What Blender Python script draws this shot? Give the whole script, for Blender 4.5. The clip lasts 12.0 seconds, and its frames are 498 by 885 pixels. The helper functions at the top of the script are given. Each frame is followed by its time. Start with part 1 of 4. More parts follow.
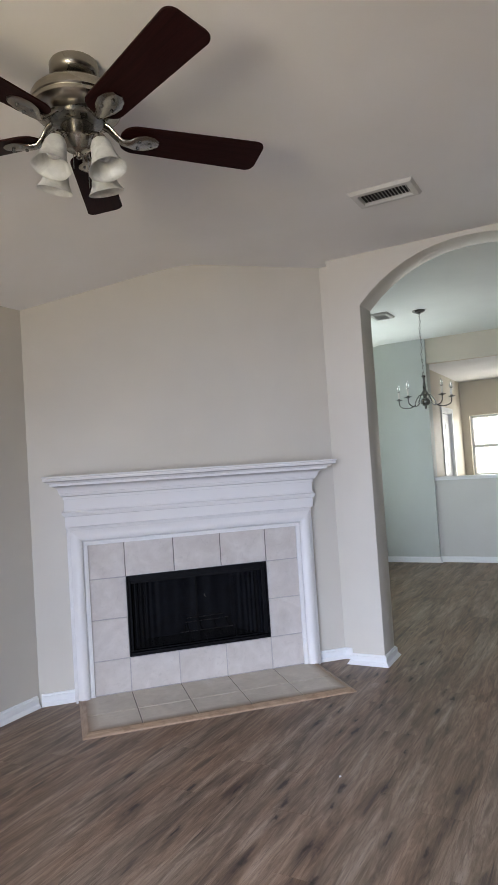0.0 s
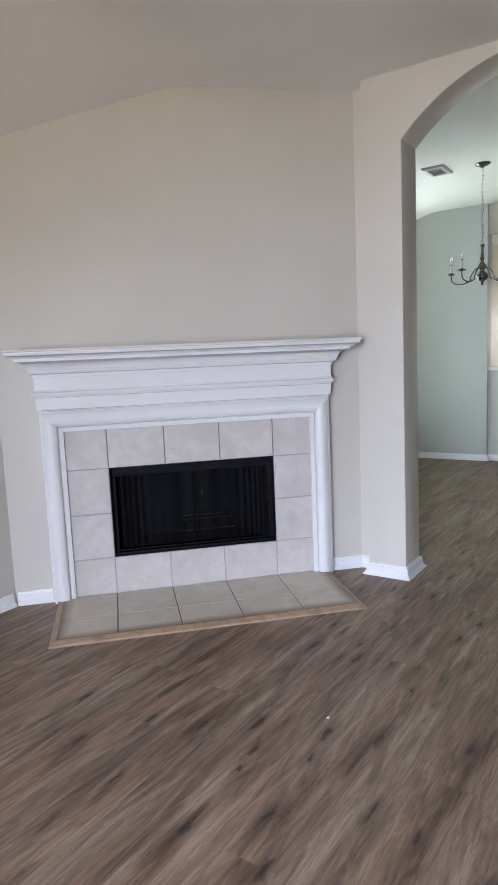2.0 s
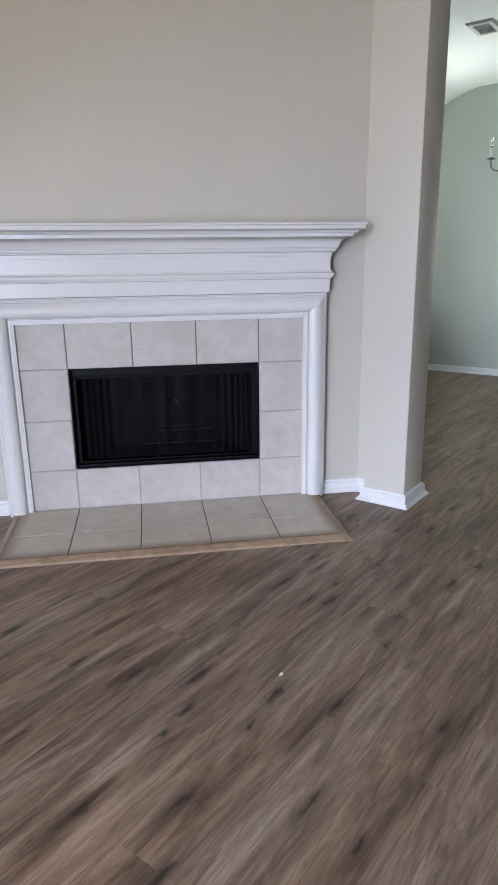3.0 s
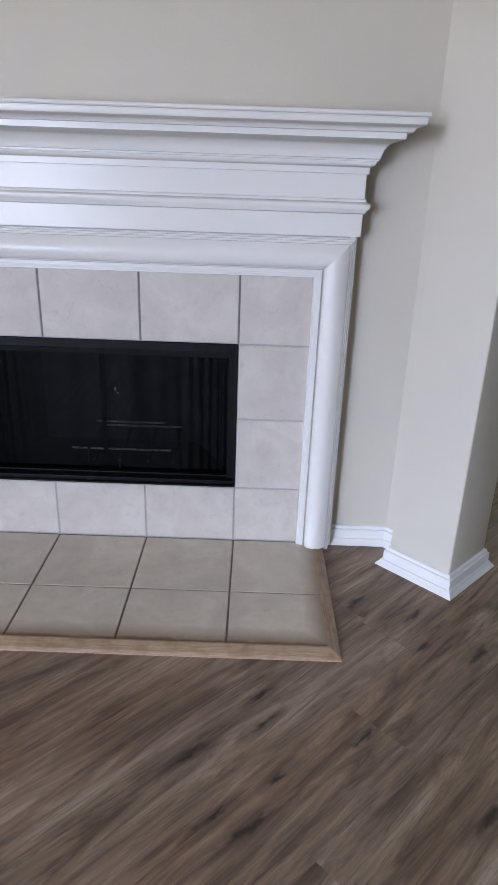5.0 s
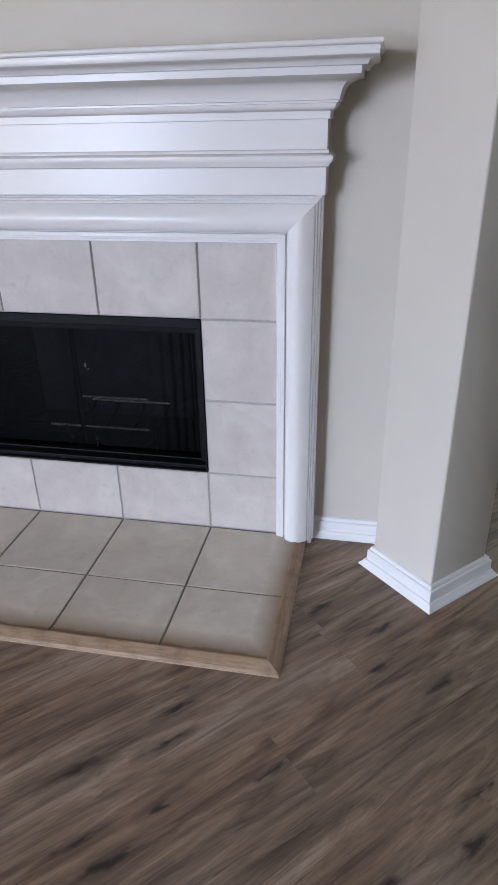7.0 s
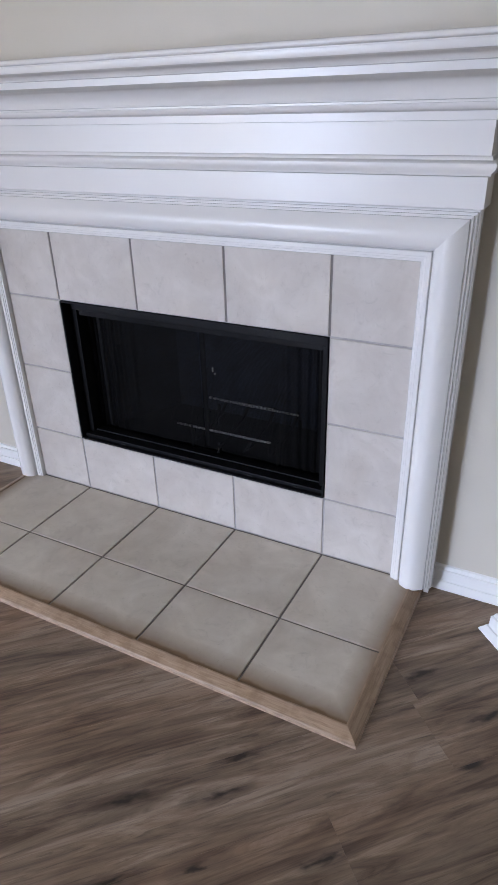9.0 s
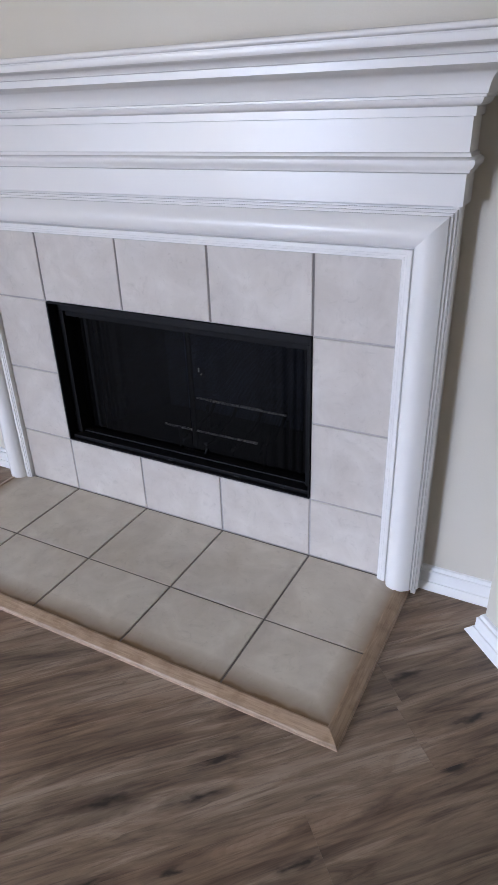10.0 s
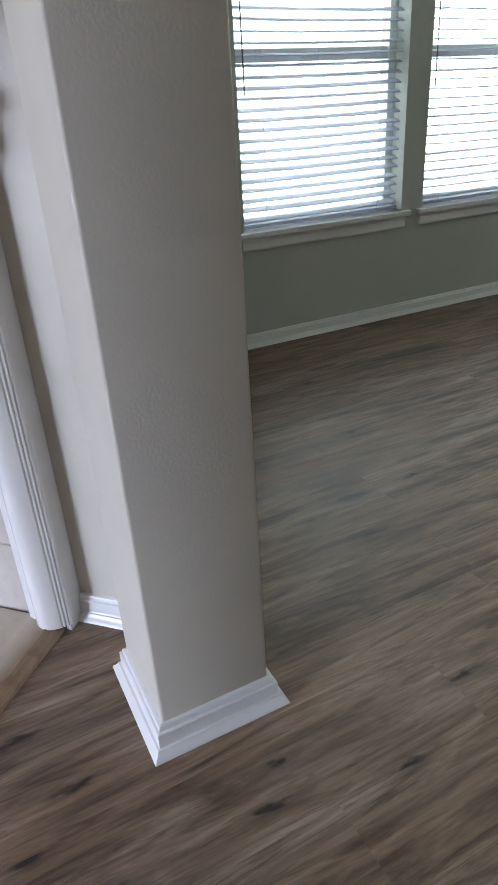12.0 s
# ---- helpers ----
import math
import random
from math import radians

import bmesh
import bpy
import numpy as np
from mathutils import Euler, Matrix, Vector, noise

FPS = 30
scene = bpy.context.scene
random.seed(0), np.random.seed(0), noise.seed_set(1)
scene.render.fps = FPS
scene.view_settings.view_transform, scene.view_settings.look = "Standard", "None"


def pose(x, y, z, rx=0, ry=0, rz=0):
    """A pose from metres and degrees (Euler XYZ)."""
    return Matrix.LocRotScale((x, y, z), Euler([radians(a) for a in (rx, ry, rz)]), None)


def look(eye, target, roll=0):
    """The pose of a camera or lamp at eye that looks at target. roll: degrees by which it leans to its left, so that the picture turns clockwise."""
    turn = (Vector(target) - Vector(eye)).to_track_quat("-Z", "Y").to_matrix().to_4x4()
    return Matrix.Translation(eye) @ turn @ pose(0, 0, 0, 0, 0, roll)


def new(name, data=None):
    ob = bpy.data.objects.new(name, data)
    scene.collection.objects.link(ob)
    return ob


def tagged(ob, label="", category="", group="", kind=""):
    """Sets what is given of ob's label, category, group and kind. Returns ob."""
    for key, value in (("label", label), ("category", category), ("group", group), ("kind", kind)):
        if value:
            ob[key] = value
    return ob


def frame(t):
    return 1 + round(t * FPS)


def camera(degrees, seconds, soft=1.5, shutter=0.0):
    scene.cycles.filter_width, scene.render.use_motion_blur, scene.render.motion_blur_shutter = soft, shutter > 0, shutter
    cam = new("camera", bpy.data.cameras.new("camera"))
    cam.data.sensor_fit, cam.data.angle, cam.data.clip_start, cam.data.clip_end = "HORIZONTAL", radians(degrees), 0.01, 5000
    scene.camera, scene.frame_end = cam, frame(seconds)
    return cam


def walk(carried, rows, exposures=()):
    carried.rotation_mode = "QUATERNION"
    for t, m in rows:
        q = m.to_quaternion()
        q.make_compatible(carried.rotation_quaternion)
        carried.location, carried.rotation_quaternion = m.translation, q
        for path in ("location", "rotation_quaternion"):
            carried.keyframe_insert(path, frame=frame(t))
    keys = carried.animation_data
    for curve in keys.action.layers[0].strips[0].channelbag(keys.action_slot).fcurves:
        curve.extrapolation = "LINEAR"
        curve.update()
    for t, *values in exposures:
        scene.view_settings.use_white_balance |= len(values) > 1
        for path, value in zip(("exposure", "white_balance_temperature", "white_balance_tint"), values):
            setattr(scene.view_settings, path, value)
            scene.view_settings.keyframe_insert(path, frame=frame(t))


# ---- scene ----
cam = camera(42.4, 12.0)
PATH = [
    (0, (-0.832, -4.126, 1.362), (-0.261, -2.211, 1.44), -3.7),
    (0.5, (-0.697, -4.013, 1.319), (-0.13, -2.097, 1.225), -3.5),
    (1, (-0.616, -3.921, 1.308), (-0.097, -1.995, 1.163), -2.8),
    (1.5, (-0.507, -3.708, 1.317), (-0.051, -1.767, 1.16), -2.5),
    (2, (-0.398, -3.559, 1.291), (-0.003, -1.616, 1.033), -2.5),
    (2.5, (-0.23, -3.383, 1.247), (0.095, -1.448, 0.859), -1.5),
    (3, (-0.081, -3.154, 1.211), (0.215, -1.251, 0.672), -0.8),
    (3.2, (-0.035, -3.007, 1.213), (0.258, -1.116, 0.633), -0.2),
    (5, (0.51, -1.997, 1.21), (0.509, -0.144, 0.456), 2.0),
    (5.5, (0.642, -1.903, 1.195), (0.522, -0.079, 0.382), 1.2),
    (6, (0.811, -1.837, 1.197), (0.6, -0.036, 0.354), 0.6),
    (6.5, (0.887, -1.797, 1.204), (0.592, -0.023, 0.328), -0.7),
    (6.7, (0.916, -1.785, 1.215), (0.596, -0.02, 0.332), -1.0),
    (8.3, (1.042, -1.518, 1.281), (0.368, 0.116, 0.344), -1.3),
    (8.5, (1.049, -1.516, 1.283), (0.289, 0.077, 0.341), -1.8),
    (9, (1.04, -1.522, 1.286), (0.2, 0.03, 0.344), -1.7),
    (9.5, (1.052, -1.516, 1.288), (0.197, 0.032, 0.354), -1.6),
    (10, (1.084, -1.492, 1.275), (0.234, 0.057, 0.34), -2.0),
    (10.5, (1.126, -1.472, 1.242), (0.417, 0.131, 0.279), -2.9),
    (11, (1.234, -1.42, 1.171), (0.692, 0.269, 0.247), -3.1),
    (11.5, (1.439, -1.259, 1.140), (0.898, 0.440, 0.236), -2.4),
    (12, (1.636, -0.992, 1.116), (1.049, 0.682, 0.192), -3.5),
]
walk(cam, [(t, look(eye, target, roll)) for t, eye, target, roll in PATH], exposures=((0.0, -0.08), (0.5, 0.09), (2.0, 0.07), (3.0, 0.02), (5.0, 0.0), (10.5, 0.05), (11.5, 0.19), (12.0, 0.04)))

# ---- world, daylight, exposure ----
R45 = math.sqrt(0.5)
HOUSE = pose(0, 0, 0, 0, 0, -45)          # house axes: u along the arch wall, v through the arch


def H(u, v, z=0.0, rz=0.0):
    """A pose given in house axes."""
    return HOUSE @ pose(u, v, z, 0, 0, rz)


world = bpy.data.worlds.new("daylight")
scene.world = world
world.use_nodes = True
sky = world.node_tree.nodes.new("ShaderNodeTexSky")
sky.sky_type = "NISHITA"
sky.sun_disc = False
sky.sun_elevation, sky.sun_rotation = radians(42), radians(120)
world.node_tree.links.new(sky.outputs[0], world.node_tree.nodes["Background"].inputs[0])
world.node_tree.nodes["Background"].inputs[1].default_value = 0.12

sun = new("sun", bpy.data.lights.new("sun", "SUN"))
sun.data.energy, sun.data.angle, sun.data.color = 1.2, radians(12), (1.0, 0.96, 0.9)
sun.matrix_world = look((0, 0, 30), (0.35, 0.6, 29.28))

WINDOW_LIGHT = (0.77, 0.885, 1.18)
WARM_UPLIGHT = (1.0, 0.85, 0.60)           # tint of an added lamp that warms the upper walls


def window_light(m, width, height, watts, colour=WINDOW_LIGHT, spread=180.0):
    """A lamp in a window's opening for the daylight; it shines along the pose's -z, its beam narrowed to spread
    degrees.
    """
    lamp = new("window_daylight", bpy.data.lights.new("window_daylight", "AREA"))
    lamp.data.shape, lamp.data.size, lamp.data.size_y = "RECTANGLE", width, height
    lamp.data.energy, lamp.data.color, lamp.data.spread = watts, colour, radians(spread)
    lamp.matrix_world = m
    return lamp


# living room: two windows and a patio door assumed behind the camera; dining room: two windows and an added third;
# kitchen window
# beams narrowed and aimed down so that the upper walls stay dimmer
window_light(HOUSE @ look((0.83, -5.72, 1.3), (0.83, 0, -0.9)), 0.75, 1.5, 10, spread=78)
window_light(HOUSE @ look((1.73, -5.72, 1.3), (1.73, 0, -0.9)), 0.75, 1.5, 12, spread=78)
window_light(HOUSE @ look((2.75, -5.74, 1.1), (1.30, 0, -1.1)), 1.0, 2.0, 60, spread=78)
# added warm lamp, aimed up at the ceiling and upper walls, as if off sunlit ground
window_light(HOUSE @ look((1.73, -5.70, 1.3), (0.6, 0, 6.4)), 0.75, 1.5, 42, WARM_UPLIGHT, 92)
window_light(HOUSE @ look((-1.32, 2.365, 1.35), (5, 2.365, 2.0)), 1.1, 1.7, 33, (0.89, 1.0, 1.0))
window_light(HOUSE @ look((-1.32, 3.457, 1.35), (5, 3.457, 2.0)), 0.9, 1.7, 33, (0.89, 1.0, 1.0))
# added lamp in the unseen third opening, aimed up to brighten the dining ceiling
window_light(HOUSE @ look((-1.20, 4.40, 1.35), (1.5, 2.6, 4.5)), 0.6, 1.4, 24, (0.90, 1.0, 0.97), 100)
window_light(HOUSE @ look((0.95, 8.85, 1.5), (0.95, 0, 1.5)), 1.2, 1.2, 36, (1.0, 0.98, 0.93))

# ---- materials ----


class Mat:
    """A node material in a few calls."""

    def __init__(self, name, colour=(0.5, 0.5, 0.5), rough=0.5, metal=0.0, spec=0.5):
        self.mat = bpy.data.materials.new(name)
        self.mat.use_nodes = True
        self.tree = self.mat.node_tree
        self.bsdf = self.tree.nodes["Principled BSDF"]
        self.set(self.bsdf, 0, (*colour, 1))
        self.bsdf.inputs["Roughness"].default_value = rough
        self.bsdf.inputs["Metallic"].default_value = metal
        self.bsdf.inputs["Specular IOR Level"].default_value = spec

    def set(self, node, key, value):
        if hasattr(value, "is_output"):
            self.tree.links.new(value, node.inputs[key])
        elif value is not None:
            node.inputs[key].default_value = value

    def node(self, kind, *inputs, **settings):
        n = self.tree.nodes.new("ShaderNode" + kind)
        for k, v in settings.items():
            setattr(n, k, v)
        for i, v in enumerate(inputs):
            self.set(n, i, v)
        return n

    def math(self, op, a, b=None, c=None):
        return self.node("Math", a, b, c, operation=op).outputs[0]

    def coords(self, space="Object", scale=(1, 1, 1), turn=0.0, shift=None):
        if space == "World":
            src = self.node("NewGeometry").outputs["Position"]
        else:
            src = self.node("TexCoord").outputs[space]
        if shift is not None:
            src = self.node("VectorMath", src, shift, operation="ADD").outputs[0]
        m = self.node("Mapping")
        self.set(m, "Vector", src)
        m.inputs["Rotation"].default_value = (0, 0, radians(turn))
        m.inputs["Scale"].default_value = scale
        return m.outputs[0]

    def noise(self, vec, scale, detail=3.0, rough=0.55, distort=0.0):
        n = self.node("TexNoise")
        self.set(n, "Vector", vec)
        for k, v in (("Scale", scale), ("Detail", detail), ("Roughness", rough), ("Distortion", distort)):
            n.inputs[k].default_value = v
        return n.outputs[0]

    def ramp(self, fac, *stops):
        n = self.node("ValToRGB", fac)
        r = n.color_ramp
        while len(r.elements) < len(stops):
            r.elements.new(0.5)
        for e, (p, c) in zip(r.elements, stops):
            e.position, e.color = p, (*c, 1) if len(c) == 3 else c
        return n.outputs[0]

    def mix(self, fac, a, b, blend="MIX"):
        n = self.node("Mix", data_type="RGBA", blend_type=blend)
        for key, v in ((0, fac), (6, a), (7, b)):
            if isinstance(v, tuple) and len(v) == 3:
                v = (*v, 1)
            self.set(n, key, v)
        return n.outputs[2]

    def span(self, x, a, b, lo=0.0, hi=1.0):
        n = self.node("MapRange", x, a, b, lo, hi)
        n.clamp = True
        return n.outputs[0]

    def colour(self, c):
        self.set(self.bsdf, 0, c)

    def rough(self, r):
        self.set(self.bsdf, "Roughness", r)

    def bump(self, height, strength=0.2, distance=0.002):
        n = self.node("Bump")
        n.inputs["Strength"].default_value, n.inputs["Distance"].default_value = strength, distance
        self.set(n, "Height", height)
        self.set(self.bsdf, "Normal", n.outputs[0])


def paint(name, colour, rough, peel=0.5, peel_scale=170.0, spread=0.035):
    """Rolled wall paint over an orange-peel texture."""
    m = Mat(name, colour, rough)
    w = m.coords("World")
    big = m.noise(w, 1.3, 4)
    lo, hi = tuple(c * (1 - spread) for c in colour), tuple(min(1, c * (1 + spread)) for c in colour)
    m.colour(m.ramp(big, (0.3, lo), (0.7, hi)))
    peel_n = m.noise(w, peel_scale, 2, 0.5)
    blobs = m.span(peel_n, 0.42, 0.66)
    m.bump(m.math("ADD", blobs, m.math("MULTIPLY", m.noise(w, 35, 2), 0.6)), peel, 0.0015)
    m.rough(m.span(m.noise(w, 9, 3), 0.3, 0.7, rough - 0.06, rough + 0.06))
    return m.mat


WALL = paint("greige_wall_paint", (0.60, 0.563, 0.492), 0.5, 0.085)
DINING = paint("grey_green_wall_paint", (0.535, 0.56, 0.52), 0.55, 0.12)
HALF_WALL = paint("grey_wall_paint", (0.60, 0.585, 0.545), 0.55, 0.10)
# lighter copy of the ceiling paint; the dining room's brighter light put into the colour
CEIL_DINING = paint("ceiling_paint_brightened", (0.84, 0.85, 0.82), 0.85, 0.2, 120.0)
CEIL = paint("ceiling_paint", (0.83, 0.815, 0.80), 0.85, 0.07, 120.0)
KITCHEN = paint("tan_wall_paint", (0.64, 0.585, 0.48), 0.6, 0.4)
OUTSIDE = paint("exterior_siding", (0.55, 0.5, 0.44), 0.8, 0.6, 30.0)


def trim_paint(name, colour=(0.83, 0.83, 0.83), rough=0.28, spec=0.5):
    m = Mat(name, colour, rough, 0.0, spec)
    w = m.coords("World")
    m.colour(m.ramp(m.noise(w, 2, 2), (0.3, tuple(c * 0.985 for c in colour)), (0.7, colour)))
    m.bump(m.noise(w, 140, 2), 0.02, 0.0006)
    return m.mat


TRIM = trim_paint("white_semigloss_trim")
MANTEL = trim_paint("white_gloss_mantel_paint", (0.775, 0.760, 0.745), 0.26, 0.30)
VINYL = trim_paint("white_vinyl", (0.8, 0.82, 0.8), 0.35)


def tile_material(name, dark, light, dirt):
    m = Mat(name, light, 0.5, 0.0, 0.3)
    w = m.coords("World")
    info = m.node("ObjectInfo").outputs["Random"]
    shift = m.node("CombineXYZ", m.math("MULTIPLY", info, 17.0), m.math("MULTIPLY", info, 9.0), m.math("MULTIPLY", info, 5.0)).outputs[0]
    ws = m.coords("World", shift=shift)
    cloud = m.noise(ws, 7.0, 6, 0.6, 0.6)
    base = m.ramp(cloud, (0.32, dark), (0.55, tuple((a + b) / 2 for a, b in zip(dark, light))), (0.72, light))
    vein = m.noise(ws, 24.0, 6, 0.7, 1.2)
    base = m.mix(m.span(vein, 0.55, 0.72, 0, 0.42), base, tuple(c * 0.74 for c in dark))
    patch = m.noise(ws, 15.0, 4, 0.55, 0.3)
    base = m.mix(m.span(patch, 0.5, 0.66, 0, 0.22), base, tuple(min(1, c * 1.06) for c in light))
    spots = m.noise(ws, 90.0, 3, 0.6)
    base = m.mix(m.span(spots, 0.66, 0.74, 0, 0.22), base, (0.25, 0.2, 0.16))
    if dirt:
        # grime swept against the wooden edging, front and ends
        sep = m.node("SeparateXYZ", w)
        edge_y = m.span(sep.outputs[1], -0.557, -0.485, 1.0, 0.0)
        edge_x = m.span(m.math("ABSOLUTE", sep.outputs[0]), 0.69, 0.748, 0.0, 1.0)
        caked = m.span(m.math("ADD", sep.outputs[1], m.math("MULTIPLY", m.noise(w, 14, 3), 0.03)), -0.543, -0.508, 1.0, 0.0)
        edge = m.math("MAXIMUM", m.math("MAXIMUM", m.math("MULTIPLY", edge_y, 0.7), caked), m.math("MULTIPLY", edge_x, 0.6))
        grime = m.math("MULTIPLY", m.math("POWER", edge, 0.9), m.span(m.noise(w, 11, 4), 0.3, 0.6, 0.85, 1.0))
        base = m.mix(m.math("MINIMUM", m.math("MULTIPLY", grime, 1.3), 0.97), base, (0.23, 0.145, 0.08))
    m.colour(base)
    m.rough(m.span(cloud, 0.3, 0.7, 0.42, 0.58))
    m.bump(m.math("ADD", m.noise(ws, 40, 4), m.math("MULTIPLY", m.noise(ws, 12, 2), 0.6)), 0.06, 0.002)
    return m.mat


TILE = tile_material("beige_mottled_ceramic_tile", (0.50, 0.455, 0.415), (0.63, 0.59, 0.55), False)
HEARTH_TILE = tile_material("hearth_mottled_ceramic_tile", (0.53, 0.475, 0.405), (0.68, 0.63, 0.555), True)


def simple(name, colour, rough=0.5, metal=0.0, scale=30.0, spread=0.15, bump=0.1, spec=0.5):
    m = Mat(name, colour, rough, metal, spec)
    w = m.coords("World")
    n = m.noise(w, scale, 5)
    m.colour(m.ramp(n, (0.3, tuple(c * (1 - spread) for c in colour)), (0.7, tuple(min(1, c * (1 + spread)) for c in colour))))
    m.rough(m.span(m.noise(w, scale * 0.4, 4), 0.3, 0.7, max(0.03, rough - 0.08), rough + 0.08))
    if bump:
        m.bump(n, bump, 0.001)
    return m.mat


GROUT = simple("grey_grout", (0.20, 0.18, 0.165), 0.9, scale=120, bump=0.4)
GROUT_PALE = simple("pale_grout", (0.40, 0.38, 0.37), 0.9, scale=120, bump=0.4)
IRON = simple("black_enamelled_steel", (0.005, 0.005, 0.006), 0.5, 0.0, 60, 0.3, 0.12, 0.14)
IRON_DULL = simple("sooty_black_metal", (0.006, 0.006, 0.007), 0.7, 0.0, 25, 0.4, 0.3, 0.15)
SOOT = simple("sooty_refractory_panel", (0.018, 0.023, 0.036), 0.7, 0.0, 12, 0.4, 0.3, 0.2)
STEEL = simple("bare_grate_steel", (0.34, 0.33, 0.32), 0.35, 1.0, 80, 0.3, 0.1)
NICKEL = simple("brushed_nickel", (0.34, 0.32, 0.285), 0.27, 1.0, 6, 0.05, 0.0)
VENT = simple("white_enamelled_steel", (0.60, 0.585, 0.56), 0.4, 0.0, 60, 0.05, 0.02)
FOOT_STRIP = simple("tan_foot_strip", (0.36, 0.25, 0.18), 0.7, 0.0, 80, 0.2, 0.2)
PEWTER = simple("dark_pewter", (0.20, 0.20, 0.19), 0.3, 1.0, 90, 0.2, 0.05)
DARK = simple("dark_duct", (0.015, 0.015, 0.015), 0.9, 0.0, 20, 0.3, 0.0)
BLIND = simple("white_blind_slat", (0.62, 0.64, 0.74), 0.6, 0.0, 40, 0.03, 0.03)
BLIND.node_tree.nodes["Principled BSDF"].inputs["Transmission Weight"].default_value = 0.45   # thin slats glow against the sky
CANDLE = simple("ivory_candle_sleeve", (0.75, 0.72, 0.66), 0.4, 0.0, 40, 0.05, 0.03)
WAND = simple("grey_plastic", (0.16, 0.17, 0.17), 0.4, 0.0, 40, 0.05, 0.0)
LAWN = simple("pale_ground", (0.35, 0.36, 0.31), 0.95, 0.0, 3, 0.3, 0.2)
WORKTOP = simple("grey_speckled_laminate", (0.35, 0.32, 0.3), 0.35, 0.0, 150, 0.3, 0.05)


def edging_wood():
    m = Mat("light_oak_edging", (0.3, 0.2, 0.13), 0.45)
    g = m.noise(m.coords("Object", (6, 90, 90)), 2.0, 6, 0.65, 0.8)
    c = m.ramp(g, (0.25, (0.235, 0.150, 0.092)), (0.5, (0.345, 0.236, 0.155)), (0.75, (0.46, 0.335, 0.23)))
    wear = m.noise(m.coords("World"), 18, 4)
    m.colour(m.mix(m.span(wear, 0.48, 0.68, 0, 0.55), c, (0.17, 0.102, 0.055)))
    m.bump(g, 0.2, 0.001)
    return m.mat


EDGING = edging_wood()


def blade_wood():
    m = Mat("dark_mahogany", (0.03, 0.01, 0.01), 0.5, 0.0, 0.05)
    g = m.noise(m.coords("Object", (3, 70, 70)), 2.0, 6, 0.6, 0.5)
    m.colour(m.ramp(g, (0.3, (0.011, 0.0032, 0.003)), (0.7, (0.024, 0.0065, 0.006))))
    m.bump(g, 0.05, 0.0005)
    return m.mat


MAHOGANY = blade_wood()


def frosted():
    m = Mat("frosted_alabaster_glass", (0.82, 0.83, 0.80), 0.35)
    m.bsdf.inputs["Transmission Weight"].default_value = 0.35
    m.bsdf.inputs["Subsurface Weight"].default_value = 0.0
    n = m.noise(m.coords("Object"), 22, 4, 0.6, 1.0)
    m.colour(m.ramp(n, (0.35, (0.66, 0.67, 0.64)), (0.65, (0.88, 0.89, 0.86))))
    return m.mat


FROSTED = frosted()


def glass(name, tint=(0.95, 0.98, 0.97), rough=0.0):
    m = Mat(name, tint, rough)
    m.bsdf.inputs["Transmission Weight"].default_value = 1.0
    m.bsdf.inputs["IOR"].default_value = 1.45
    return m.mat


GLASS = glass("clear_glass")


def mesh_screen():
    """Woven spark-screen: fine black wire with open gaps between."""
    m = Mat("black_spark_mesh", (0.004, 0.0038, 0.004), 0.5, 0.0, 0.06)
    tc = m.node("TexCoord").outputs["UV"]
    sep = m.node("SeparateXYZ", tc)
    a = m.math("ADD", sep.outputs[0], sep.outputs[1])
    b = m.math("SUBTRACT", sep.outputs[0], sep.outputs[1])
    wires = []
    for d in (a, b):
        f = m.math("FRACT", m.math("MULTIPLY", d, 270.0))
        wires.append(m.math("LESS_THAN", f, 0.42))
    wire = m.math("MAXIMUM", *wires)
    m.set(m.bsdf, "Alpha", wire)
    return m.mat


SPARK = mesh_screen()

# ---- mesh helpers ----


def box(bm, x0, x1, y0, y1, z0, z1):
    v = [bm.verts.new((x, y, z)) for z in (z0, z1) for y in (y0, y1) for x in (x0, x1)]
    for f in ((0, 2, 3, 1), (4, 5, 7, 6), (0, 1, 5, 4), (2, 6, 7, 3), (0, 4, 6, 2), (1, 3, 7, 5)):
        bm.faces.new([v[i] for i in f])
    return v


def soft_box(x0, x1, y0, y1, z0, z1, r=0.003, seg=2):
    bm = bmesh.new()
    box(bm, x0, x1, y0, y1, z0, z1)
    bmesh.ops.bevel(bm, geom=bm.edges[:], offset=r, segments=seg, profile=0.6, affect="EDGES")
    return bm


def loft(bm, rings, closed=True, caps=True):
    """Skin a list of vertex rings."""
    made = [[bm.verts.new(p) for p in ring] for ring in rings]
    n = len(made[0])
    for a, b in zip(made, made[1:]):
        for i in range(n if closed else n - 1):
            j = (i + 1) % n
            bm.faces.new((a[i], a[j], b[j], b[i]))
    if caps and closed:
        bm.faces.new(made[0][::-1])
        bm.faces.new(made[-1])
    return made


def lathe(bm, profile, seg=32, centre=(0, 0, 0)):
    rings = [[(centre[0] + r * math.cos(2 * math.pi * i / seg), centre[1] + r * math.sin(2 * math.pi * i / seg), centre[2] + z) for i in range(seg)] for r, z in profile]
    loft(bm, rings)
    return bm


def tube(bm, points, r, seg=10):
    """A round bar along points; r is one radius or one for each point."""
    pts = [Vector(p) for p in points]
    radii = r if isinstance(r, (list, tuple)) else [r] * len(pts)
    rings, side = [], None
    for i, p in enumerate(pts):
        d = (pts[min(i + 1, len(pts) - 1)] - pts[max(i - 1, 0)]).normalized()
        if side is None:
            side = d.orthogonal().normalized()
        side = (side - d * side.dot(d)).normalized()
        up = d.cross(side)
        rings.append([p + radii[i] * (math.cos(2 * math.pi * k / seg) * side + math.sin(2 * math.pi * k / seg) * up) for k in range(seg)])
    loft(bm, rings)
    return bm


